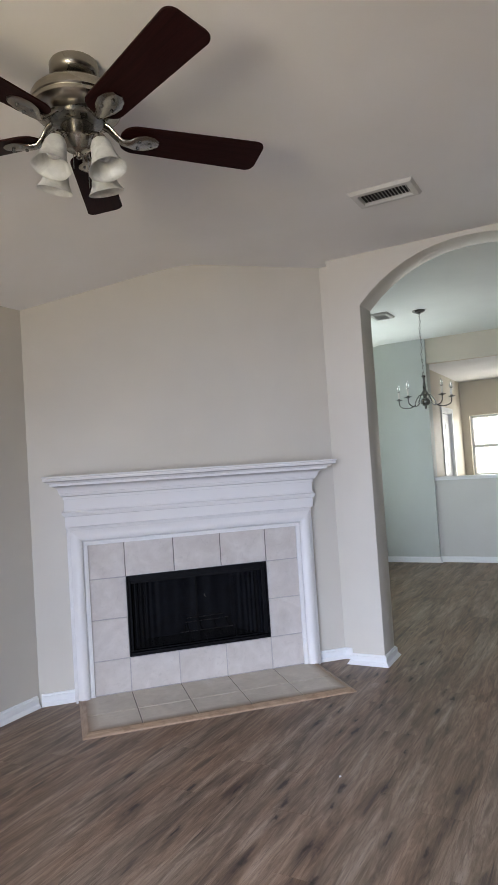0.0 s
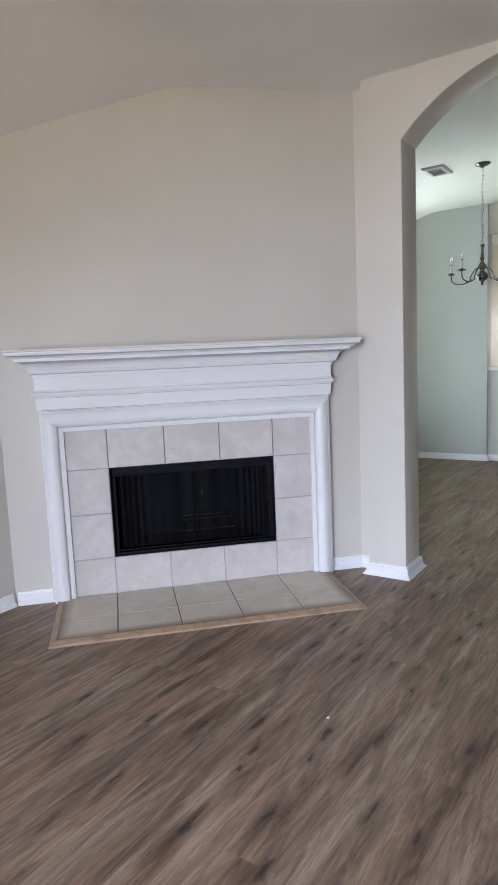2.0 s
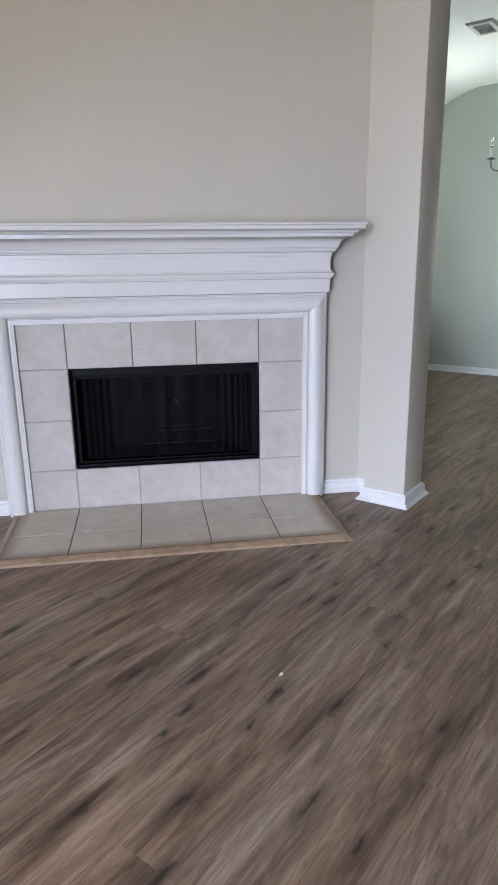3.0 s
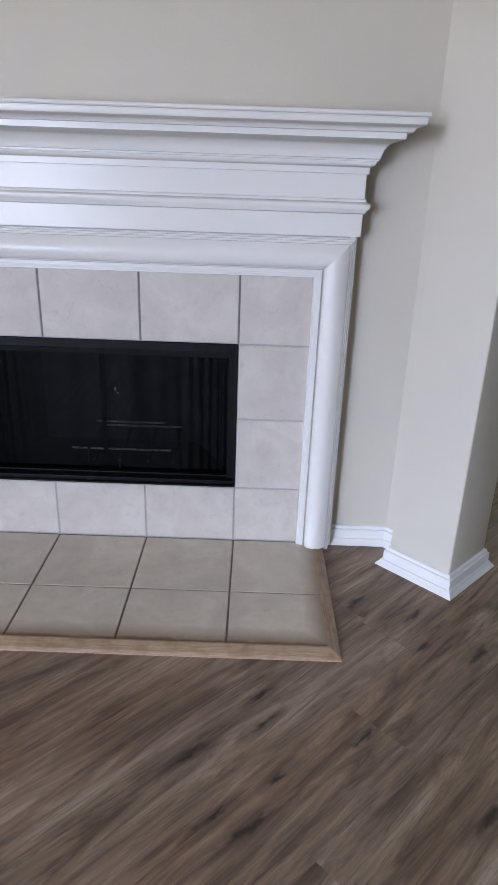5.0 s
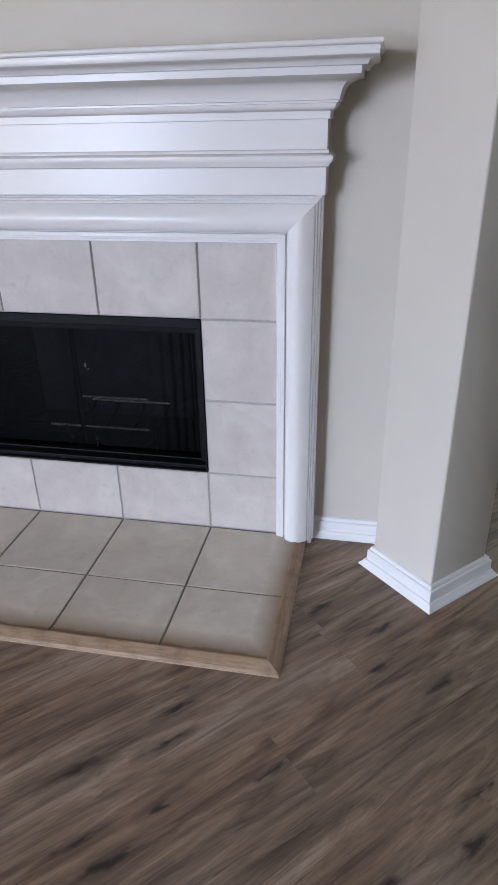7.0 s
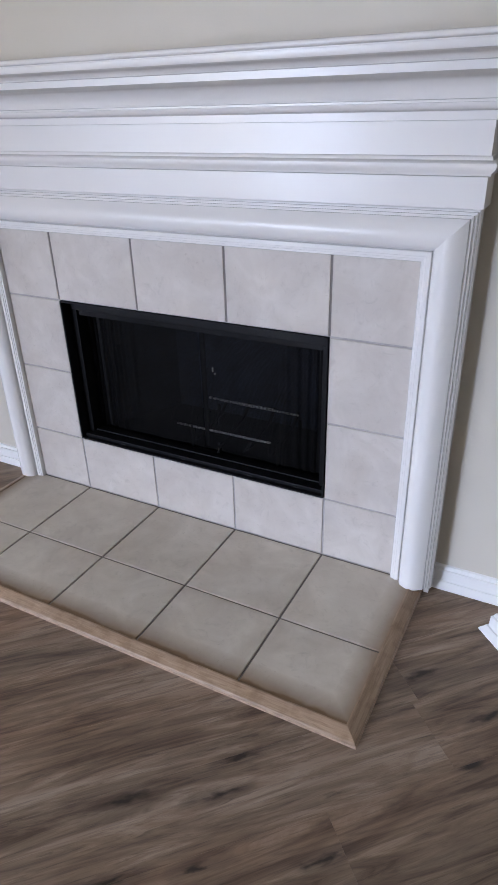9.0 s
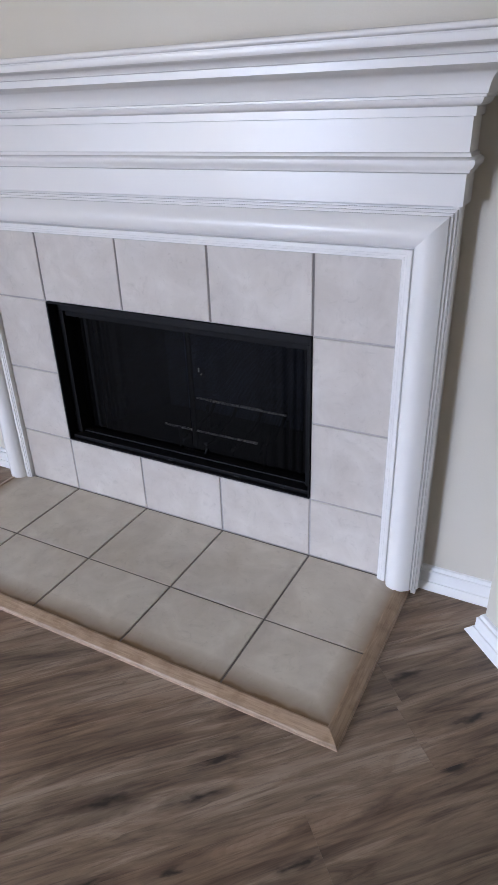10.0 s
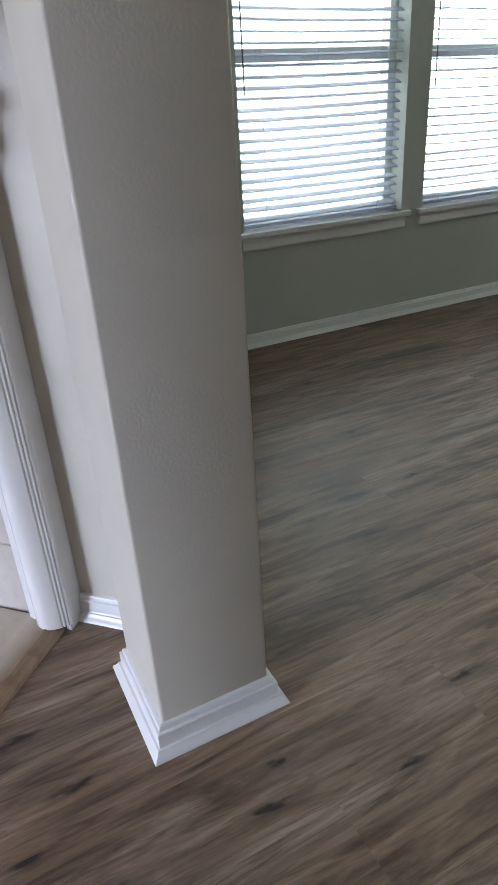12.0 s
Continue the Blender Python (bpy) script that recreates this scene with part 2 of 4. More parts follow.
def sweep(bm, path, profile, closed=False):
    """Carry a profile of (out, z) along a flat path; out is to the right of the way, corners mitred."""
    pts = [Vector((x, y)) for x, y in path]
    n, rings = len(pts), []
    for i, p in enumerate(pts):
        before = (p - pts[i - 1]).normalized() if (i or closed) else None
        after = (pts[(i + 1) % n] - p).normalized() if (i < n - 1 or closed) else None
        na = Vector((before.y, -before.x)) if before else None
        nb = Vector((after.y, -after.x)) if after else None
        if na is None:
            m = nb
        elif nb is None:
            m = na
        else:
            m = (na + nb) / (1 + na.dot(nb))
        rings.append([(p.x + m.x * o, p.y + m.y * o, z) for o, z in profile])
    if closed:
        rings.append(rings[0])
    loft(bm, rings, caps=not closed)
    if closed:
        bmesh.ops.remove_doubles(bm, verts=bm.verts[:], dist=1e-6)
    return bm


def finish(bm, name, material, smooth=None):
    bmesh.ops.recalc_face_normals(bm, faces=bm.faces[:])
    me = bpy.data.meshes.new(name)
    if smooth is not None:
        for f in bm.faces:
            f.smooth = True
        for e in bm.edges:
            e.smooth = len(e.link_faces) == 2 and e.calc_face_angle(0) < radians(smooth)
    bm.to_mesh(me)
    bm.free()
    me.materials.append(material)
    return me


def thing(name, m, label, category, group="", kind=""):
    ob = new(name)
    ob.empty_display_size = 0.05
    ob.matrix_world = m
    return tagged(ob, label, category, group, kind)


def part(name, bm, material, parent, label="", smooth=None, m=None):
    ob = new(name, finish(bm, name, material, smooth))
    ob.parent = parent
    if m is not None:
        ob.matrix_basis = m
    return tagged(ob, label)


def structure(name, bm, material, label, category, m=HOUSE, smooth=None):
    ob = new(name, finish(bm, name, material, smooth))
    ob.matrix_world = m
    return tagged(ob, label, category, "", "structure")


def extrude_outline(bm, outline, a, b, place):
    """A prism of a flat outline between a and b; place(p, q, d) gives the point."""
    lo = [bm.verts.new(place(p, q, a)) for p, q in outline]
    hi = [bm.verts.new(place(p, q, b)) for p, q in outline]
    bm.faces.new(lo)
    bm.faces.new(hi[::-1])
    n = len(outline)
    for i in range(n):
        j = (i + 1) % n
        bm.faces.new((lo[i], hi[i], hi[j], lo[j]))
    return bm


def holed(bm, a0, a1, z0, z1, holes, put):
    """Blocks that fill a0..a1, z0..z1 but for the holes (a, b, low, high), sorted along a."""
    at = a0
    for a, b, low, high in holes:
        put(bm, at, a, z0, z1)
        put(bm, a, b, z0, low)
        put(bm, a, b, high, z1)
        at = b
    put(bm, at, a1, z0, z1)
    return bm


# ---- the large structure ----
EXT, EXT_D = -0.754, -1.03                 # inner faces of the outer wall: living room, dining room
ARCH_V0, ARCH_V1 = 0.645, 0.879           # faces of the arch wall
COL0, COL1 = 0.776, 0.998                 # the pier beside the fireplace
EAST = 7.4                                # inner face of the side wall, far from the archway
FAR_V = 4.86                              # dining room's far wall
CEIL_Z, CEIL_D = 2.75, 2.88
WALL_Y = 0.052                            # face of the diagonal fireplace wall
# the third opening is unseen, added only to hold a fill lamp
DIN_WIN = ((1.89, 2.84, 0.575, 2.10), (2.985, 3.93, 0.575, 2.10), (4.075, 4.72, 0.575, 2.10))
BACK_WIN = ((0.45, 1.21, 0.55, 2.05), (1.35, 2.11, 0.55, 2.05), (2.25, 3.25, 0.06, 2.1))
KIT_WIN = (0.34, 1.50, 0.95, 2.04)
SPLIT = 0.465                             # where the dining room's far wall drops to a half wall

bm = bmesh.new()
box(bm, -60, 60, -60, 60, -0.40, -0.20)
structure("ground", bm, LAWN, "pale dry ground outside the house", "ground")
bm = bmesh.new()
box(bm, -1.25, EAST + 0.2, -5.9, 8.9, -0.19, -0.007)
structure("floor_slab", bm, GROUT, "grey slab under the floor planks", "floor")

bm = holed(bmesh.new(), -5.6, -0.60, 0, 2.6, (), lambda b, a, c, l, h: box(b, EXT - 0.2, EXT, a, c, l, h))
structure("wall_west", bm, WALL, "greige painted outer wall of the living room", "wall")
bm = holed(bmesh.new(), -5.75, 5.3, 0, 3.0, (), lambda b, a, c, l, h: box(b, EAST, EAST + 0.12, a, c, l, h))
structure("wall_east", bm, WALL, "greige painted side wall of the living room", "wall")
bm = holed(bmesh.new(), EXT - 0.2, EAST, 0, 2.86, BACK_WIN, lambda b, a, c, l, h: box(b, a, c, -5.8, -5.6, l, h))
structure("wall_south", bm, WALL, "greige painted outer wall with windows", "wall")

# diagonal wall with the firebox opening, between the outer wall and the arch wall
DIAG0, DIAG1 = WALL_Y + EXT * math.sqrt(2), 1.016
bm = holed(bmesh.new(), DIAG0 - 0.05, DIAG1, 0, 2.86, ((-0.47, 0.47, 0.222, 0.735),), lambda b, a, c, l, h: box(b, a, c, WALL_Y, WALL_Y + 0.10, l, h))
structure("wall_fireplace", bm, WALL, "greige painted diagonal wall above the fireplace", "wall", Matrix.Identity(4))
# short return between the diagonal wall and the pier
n0 = (DIAG1 + WALL_Y) * R45
bm = bmesh.new()
box(bm, (DIAG1 - WALL_Y) * R45 - 0.001, COL0 + 0.02, n0, ARCH_V1 - 0.01, 0, 2.86)
structure("wall_return", bm, WALL, "narrow greige return beside the pier", "wall")

# arch wall
SPRING, APEX, ARCH1 = 2.405, 2.72, 2.43
half, rise = (ARCH1 - COL1) / 2, APEX - SPRING
rad = (half * half + rise * rise) / (2 * rise)
mid = (COL1 + ARCH1) / 2
ends = math.asin(half / rad)
line = [(COL0, SPRING), (COL1, SPRING)]
for i in range(1, 16):
    a = -ends + 2 * ends * i / 16
    line.append((mid + rad * math.sin(a), APEX - rad + rad * math.cos(a)))
line += [(ARCH1, SPRING), (EAST, SPRING)]
bm = bmesh.new()
TOP = 2.98


def quad(*pts):
    bm.faces.new([bm.verts.new(p) for p in pts])


for d in (ARCH_V0, ARCH_V1):
    quad((COL0, d, 0), (COL1, d, 0), (COL1, d, SPRING), (COL0, d, SPRING))
    quad((ARCH1, d, 0), (EAST, d, 0), (EAST, d, SPRING), (ARCH1, d, SPRING))
    for (a, za), (b, zb) in zip(line, line[1:]):
        quad((a, d, za), (b, d, zb), (b, d, TOP), (a, d, TOP))
for (a, za), (b, zb) in zip(line[1:-1], line[2:-1]):
    quad((a, ARCH_V0, za), (b, ARCH_V0, zb), (b, ARCH_V1, zb), (a, ARCH_V1, za))
for a, zs in ((COL0, (0, SPRING)), (COL0, (SPRING, TOP)), (COL1, (0, SPRING)), (ARCH1, (0, SPRING)), (EAST, (0, SPRING)), (EAST, (SPRING, TOP))):
    quad((a, ARCH_V0, zs[0]), (a, ARCH_V1, zs[0]), (a, ARCH_V1, zs[1]), (a, ARCH_V0, zs[1]))
bmesh.ops.remove_doubles(bm, verts=bm.verts[:], dist=1e-5)
bmesh.ops.recalc_face_normals(bm, faces=bm.faces[:])
edges = [e for e in bm.edges if len(e.link_faces) == 2 and e.calc_face_angle(0) > 0.8 and max(v.co.x for v in e.verts) < 3 and min(v.co.x for v in e.verts) > 0.9]
bmesh.ops.bevel(bm, geom=edges, offset=0.006, segments=3, profile=0.5, affect="EDGES")
structure("wall_arch", bm, WALL, "greige painted wall with a wide segmental archway", "wall", smooth=35)

# dining room
bm = bmesh.new()
box(bm, EXT_D - 0.2, COL0 - 0.004, ARCH_V1 - 0.1, ARCH_V1 - 0.003, 0, 3.0)
structure("wall_behind_fireplace", bm, DINING, "grey-green dining room wall behind the fireplace", "wall")
bm = holed(bmesh.new(), ARCH_V1 - 0.1, FAR_V + 0.2, 0, 2.62, DIN_WIN, lambda b, a, c, l, h: box(b, EXT_D - 0.2, EXT_D, a, c, l, h))
structure("wall_dining_windows", bm, DINING, "grey-green dining room wall with windows", "wall")
bm = bmesh.new()
box(bm, EXT_D, SPLIT, FAR_V, FAR_V + 0.20, 0, 3.0)
structure("wall_dining_far", bm, DINING, "grey-green dining room end wall", "wall")
bm = bmesh.new()
box(bm, SPLIT, EAST, FAR_V + 0.05, FAR_V + 0.17, 0, 1.04)
structure("half_wall", bm, HALF_WALL, "grey painted half wall between dining room and kitchen", "wall")
bm = soft_box(SPLIT + 0.002, EAST, FAR_V + 0.02, FAR_V + 0.20, 1.041, 1.085, 0.006)
structure("half_wall_cap", bm, TRIM, "white painted ledge on the half wall", "trim")
bm = bmesh.new()
box(bm, SPLIT, EAST, FAR_V + 0.05, FAR_V + 0.17, 2.56, 3.0)
structure("wall_header", bm, KITCHEN, "tan header above the half wall", "wall")


def ceiling_cut(bm, v0, v1, u_out, bend, z):
    """Flat ceiling that slopes down to the outer wall from the bend."""
    low = z + 0.44 * (u_out - bend)
    outline = [(u_out, low), (bend, z), (EAST + 0.1, z), (EAST + 0.1, z + 0.14), (bend, z + 0.14), (u_out, low + 0.14)]
    extrude_outline(bm, outline, v0, v1, lambda p, q, d: (p, d, q))
    bmesh.ops.bevel(bm, geom=[e for e in bm.edges if all(abs(v.co.x - bend) < 1e-4 and abs(v.co.z - z) < 1e-4 for v in e.verts)], offset=0.12, segments=5, profile=0.5, affect="EDGES")
    return bm


bm = ceiling_cut(bmesh.new(), -5.8, 0.76, -1.0, -0.02, CEIL_Z)
structure("ceiling_living", bm, CEIL, "off-white textured ceiling sloping down at the outer wall", "ceiling", smooth=30)
bm = ceiling_cut(bmesh.new(), 0.764, FAR_V + 0.11, -1.24, -0.20, CEIL_D)
structure("ceiling_dining", bm, CEIL_DINING, "off-white textured dining room ceiling", "ceiling", smooth=30)

# kitchen beyond the half wall
bm = bmesh.new()
box(bm, -0.5, EAST + 0.1, FAR_V + 0.114, 8.8, 2.66, 2.80)
structure("ceiling_kitchen", bm, CEIL, "off-white kitchen ceiling", "ceiling")
bm = holed(bmesh.new(), -0.5, EAST + 0.1, 0, 2.8, (KIT_WIN,), lambda b, a, c, l, h: box(b, a, c, 8.6, 8.8, l, h))
structure("wall_north", bm, KITCHEN, "tan kitchen wall with a bright window", "wall")
bm = holed(bmesh.new(), FAR_V + 0.2, 8.6, 0, 2.8, ((5.25, 5.95, 0, 2.05), (6.93, 7.66, 0, 2.05)), lambda b, a, c, l, h: box(b, 0.08, 0.20, a, c, l, h))
structure("wall_kitchen_side", bm, KITCHEN, "tan kitchen side wall with two cased doorways", "wall")
bm = bmesh.new()
box(bm, -0.55, -0.50, FAR_V + 0.2, 8.8, 0, 2.8)
structure("wall_passage", bm, KITCHEN, "tan wall beyond the kitchen doorways", "wall")
bm = bmesh.new()
box(bm, EAST, EAST + 0.12, 5.3, 8.8, 0, 2.8)
structure("wall_kitchen_east", bm, KITCHEN, "tan kitchen wall", "wall")

# ---- fireplace ----
BASE_PROFILE = [(-0.001, 0.0), (0.032, 0.0), (0.033, 0.001), (0.033, 0.0035), (0.0315, 0.0065), (0.0265, 0.0115), (0.0225, 0.0165), (0.0205, 0.0215), (0.0165, 0.0220),
                (0.0155, 0.0240), (0.0148, 0.050), (0.0150, 0.0545), (0.0130, 0.0565), (0.0095, 0.0572), (0.0092, 0.0630), (0.0070, 0.0675), (-0.001, 0.070)]


def baseboard(name, path, m=HOUSE, closed=False):
    """White baseboard with a flared foot; the wall lies to the left of the path."""
    bm = sweep(bmesh.new(), path, BASE_PROFILE, closed)
    return structure(name, bm, TRIM, "white painted wooden baseboard along the wall", "baseboard", m, smooth=24)


# ceramic surround: backing and single tiles
JX = (-0.690, -0.465, -0.155, 0.155, 0.465, 0.690)
JZ = (0.020, 0.227, 0.479, 0.731, 0.952)
surround = thing("tile_surround", Matrix.Identity(4), "beige mottled ceramic tile surround set flat round the firebox", "fireplace surround")
bm = holed(bmesh.new(), -0.70, 0.70, 0.0, 0.965, ((-0.465, 0.465, 0.227, 0.731),), lambda b, a, c, l, h: box(b, a, c, 0.0035, WALL_Y, l, h))
part("backing", bm, GROUT_PALE, surround, "grey grout between the tiles")


def tile(parent, x0, x1, y0, y1, z0, z1, material, face):
    """A ceramic tile with a soft edge; face names its show side."""
    g, r = 0.0029, 0.0020
    if face == "front":
        rings = [[(x0 + d, y, z0 + d), (x1 - d, y, z0 + d), (x1 - d, y, z1 - d), (x0 + d, y, z1 - d)] for d, y in ((g, y1), (g, y0 + r), (g + r * 0.3, y0 + r * 0.3), (g + r, y0))]
    else:
        rings = [[(x0 + d, y0 + d, z), (x1 - d, y0 + d, z), (x1 - d, y1 - d, z), (x0 + d, y1 - d, z)] for d, z in ((g, z0), (g, z1 - r), (g + r * 0.3, z1 - r * 0.3), (g + r, z1))]
    bm = bmesh.new()
    loft(bm, rings)
    return part("tile", bm, material, parent)


trng = random.Random(3)
for k, (z0, z1) in enumerate(zip(JZ, JZ[1:])):
    for i, (x0, x1) in enumerate(zip(JX, JX[1:])):
        if k in (1, 2) and 0 < i < 4:
            continue
        tile(surround, x0, x1, 0.0 + trng.uniform(0, 0.0006), 0.008, z0, z1, TILE, "front")

for x in JX[1:-1]:
    bm = bmesh.new()
    box(bm, x - 0.0027, x + 0.0027, 0.0021, 0.0034, JZ[3] + 0.002, 0.955)
    part("joint", bm, GROUT, surround, "dark open grout joint")

# hearth: tiles on a bed, edged with oak
hearth = thing("hearth", Matrix.Identity(4), "low beige tiled hearth edged with worn oak strips", "hearth")
bm = bmesh.new()
box(bm, -0.752, 0.752, -0.560, 0.003, 0.0, 0.0165)
part("bed", bm, GROUT, hearth, "dark grey grout bed")
HX = (-0.7525, -0.465, -0.155, 0.155, 0.465, 0.7525)
HY = (-0.5605, -0.312, -0.0005)
for y0, y1 in zip(HY, HY[1:]):
    for x0, x1 in zip(HX, HX[1:]):
        tile(hearth, x0, x1, y0, y1, 0.008, 0.0195 + trng.uniform(0, 0.0006), HEARTH_TILE, "top")
# oak edging: three mitred strips
EDGE = [(0.0, 0.0), (0.034, 0.0), (0.034, 0.007), (0.031, 0.0105), (0.010, 0.0205), (0.004, 0.0225), (0.0, 0.0225)]
HE, HF = 0.749, -0.557
for (a, b), cut0, cut1 in ((((-HE, -0.002), (-HE, HF)), 0, 1), (((-HE, HF), (HE, HF)), 1, 1), (((HE, HF), (HE, -0.002)), 1, 0)):
    d = (Vector(b) - Vector(a)).normalized()
    n = Vector((d.y, -d.x))
    rings = []
    for p, cut in ((Vector(a), -cut0), (Vector(b), cut1)):
        rings.append([(*(p + n * o + d * o * cut), z) for o, z in EDGE])
    bm = bmesh.new()
    loft(bm, rings)
    length = (Vector(b) - Vector(a)).length
    # local x along the strip for the grain
    frame_m = Matrix.Translation((*a, 0)) @ Matrix.Rotation(math.atan2(d.y, d.x), 4, "Z")
    bmesh.ops.transform(bm, matrix=frame_m.inverted(), verts=bm.verts[:])
    part("edging", bm, EDGING, hearth, "worn light oak edging strip", m=frame_m)
    # thin tan strip along the foot of the edging
    rings = []
    for p, cut in ((Vector(a), -cut0), (Vector(b), cut1)):
        rings.append([(*(p + n * o + d * o * cut), z) for o, z in ((0.0335, 0.0), (0.0365, 0.0), (0.0355, 0.002), (0.0335, 0.0038))])
    bm = bmesh.new()
    loft(bm, rings)
    part("caulk_bead", bm, FOOT_STRIP, hearth, "thin tan strip along the foot of the edging")

# mantel: legs and head casing, two friezes, bead, crown and shelf, with returns to the wall
mantel = thing("mantel", Matrix.Identity(4), "white gloss wooden mantelpiece with stepped crown moulding", "mantel")
BODY_X, BODY_Y = 0.814, -0.036


def returned(bm, profile, back=WALL_Y - 0.0005):
    """Rings (front out, side out, z) run round the two ends to the wall."""
    rings = []
    for f, s, z in profile:
        x, y = BODY_X + s, BODY_Y - f
        rings.append([(-x, back, z), (-x, y, z), (x, y, z), (x, back, z)])
    loft(bm, rings)
    return bm


def arc(p, q, n, bulge):
    """Points between (front, side, z) rows on a bowed line; bulge below 0 hollows it."""
    out = []
    for i in range(1, n):
        t = i / n
        k = math.sin(math.pi * t) * bulge
        out.append(tuple(a + (b - a) * t + (k if j < 1 else (k * 0.6 if j < 2 else -k * 0.55)) for j, (a, b) in enumerate(zip(p, q))))
    return out


shelf = [(0.1480, 0.1015, 1.3525), (0.1600, 0.1100, 1.3535), (0.1655, 0.1135, 1.3555), (0.1670, 0.1145, 1.3590), (0.1670, 0.1145, 1.3685), (0.1655, 0.1132, 1.3700), (0.1655, 0.1132, 1.3717),
         (0.1715, 0.1180, 1.3725), (0.1745, 0.1202, 1.3750), (0.1752, 0.1207, 1.3785), (0.1740, 0.1198, 1.3820), (0.1712, 0.1170, 1.3840)]
part("shelf", returned(bmesh.new(), shelf), MANTEL, mantel, "moulded shelf edge", smooth=40)
under = [(0.1098, 0.0767, 1.3240), (0.1098, 0.0767, 1.3390), (0.1287, 0.0906, 1.3398)] + arc((0.1287, 0.0906, 1.3398), (0.1580, 0.1080, 1.3530), 5, -0.005) + [(0.1580, 0.1080, 1.3533)]
part("shelf_moulding", returned(bmesh.new(), under), MANTEL, mantel, "stepped moulding under the shelf", smooth=40)
crown = [(0.0292, 0.0196, 1.2710), (0.0343, 0.0247, 1.2715), (0.0343, 0.0247, 1.2761), (0.0378, 0.0278, 1.2775)] + arc((0.0378, 0.0278, 1.2775), (0.1047, 0.0731, 1.3240), 8, -0.016) + [(0.1047, 0.0731, 1.3248)]
part("crown_moulding", returned(bmesh.new(), crown), MANTEL, mantel, "coved crown moulding", smooth=40)
lip = [(0.0060, 0.0041, 1.2380), (0.0080, 0.0057, 1.2391), (0.0080, 0.0057, 1.2554), (0.0140, 0.0093, 1.2565)] + arc((0.0140, 0.0093, 1.2565), (0.0292, 0.0206, 1.2707), 5, 0.003) + [(0.0292, 0.0206, 1.2715)]
part("bed_moulding", returned(bmesh.new(), lip), MANTEL, mantel, smooth=40)
part("upper_frieze", returned(bmesh.new(), [(0.0000, 0.0000, 1.1557), (0.0000, 0.0000, 1.2385)]), MANTEL, mantel)
bead = [(0.0010, 0.0010, 1.1320), (0.0060, 0.0052, 1.1347), (0.0070, 0.0062, 1.1401), (0.0140, 0.0129, 1.1455), (0.0170, 0.0160, 1.1530), (0.0165, 0.0155, 1.1585), (0.0110, 0.0103, 1.1630), (0.0060, 0.0057, 1.1648), (0.0050, 0.0046, 1.1698), (0.0010, 0.0010, 1.1730)]
part("bead_moulding", returned(bmesh.new(), bead), MANTEL, mantel, smooth=45)
part("lower_frieze", returned(bmesh.new(), [(-0.0010, -0.0010, 1.0690), (-0.0010, -0.0010, 1.1557)]), MANTEL, mantel)

# casing: profile of (distance from the inner edge, height off the tile), mitred at the head
CASE = [(0.0, -0.003), (0.0, 0.012), (0.0015, 0.0148), (0.0070, 0.0148), (0.0078, 0.0165), (0.0130, 0.0170), (0.0138, 0.0185), (0.0235, 0.0185), (0.0250, 0.0165), (0.0256, 0.0100), (0.0280, 0.0100), (0.0286, 0.0210), (0.0300, 0.0250)]
CASE += [(0.030 + 0.070 * t, 0.024 + 0.021 * math.sin(math.pi * (0.10 + 0.84 * t))) for t in (0.08, 0.18, 0.3, 0.42, 0.54, 0.66, 0.78, 0.9, 1.0)]
CASE += [(0.1010, 0.0225), (0.1026, 0.0222), (0.1034, 0.0242), (0.1066, 0.0226), (0.1074, 0.0172), (0.1092, 0.0170), (0.1100, 0.0186), (0.1132, 0.0168), (0.1140, 0.0115), (0.1156, 0.0113), (0.1164, 0.0128), (0.1195, 0.0105), (0.1210, 0.0070), (0.1210, -0.003)]
IN_X, IN_Z = 0.687, 0.946
for side in (-1, 1):
    bm = bmesh.new()
    loft(bm, [[(side * (IN_X + w), -p, 0.019) for w, p in CASE], [(side * (IN_X + w), -p, IN_Z + w) for w, p in CASE]])
    part("leg", bm, MANTEL, mantel, "fluted casing leg", smooth=38)
    # side board that closes the leg to the wall
    bm = soft_box(side * 0.795 - 0.007, side * 0.795 + 0.007, -0.012, WALL_Y - 0.0005, 0.0, 1.069, 0.001, 1)
    part("side_board", bm, MANTEL, mantel)
bm = bmesh.new()
loft(bm, [[(-(IN_X + w), -p, IN_Z + w) for w, p in CASE], [(IN_X + w, -p, IN_Z + w) for w, p in CASE]])
part("head_casing", bm, MANTEL, mantel, "fluted head casing", smooth=38)

# firebox
fire = thing("firebox", Matrix.Identity(4), "black steel firebox with closed mesh curtains and a log grate", "fireplace")
FX, FZ0, FZ1, FB = 0.463, 0.229, 0.729, 0.40


def slab(x0, x1, y0, y1, z0, z1, name, material, r=0.0025, label=""):
    return part(name, soft_box(x0, x1, y0, y1, z0, z1, r, 2), material, fire, label)


BW = 0.30                                  # half width at the back of the box
for side in (-1, 1):
    b = bmesh.new()
    pts = [(side * FX, 0.086), (side * (FX + 0.02), 0.086), (side * (BW + 0.02), FB), (side * BW, FB)]
    extrude_outline(b, pts, FZ0 - 0.02, FZ1 + 0.02, lambda p, q, d: (p, q, d))
    part("side_panel", b, SOOT, fire)
b = bmesh.new()
box(b, -BW - 0.02, BW + 0.02, FB, FB + 0.02, FZ0 - 0.02, FZ1 + 0.02)
part("back_panel", b, SOOT, fire, "sooty brick-like back panel")
for name, z in (("hearth_plate", FZ0 - 0.012), ("hood", FZ1 + 0.002)):
    b = bmesh.new()
    extrude_outline(b, [(-FX - 0.02, 0.086), (FX + 0.02, 0.086), (BW + 0.02, FB + 0.02), (-BW - 0.02, FB + 0.02)], z, z + 0.012, lambda p, q, d: (p, q, d))
    part(name, b, IRON_DULL, fire)
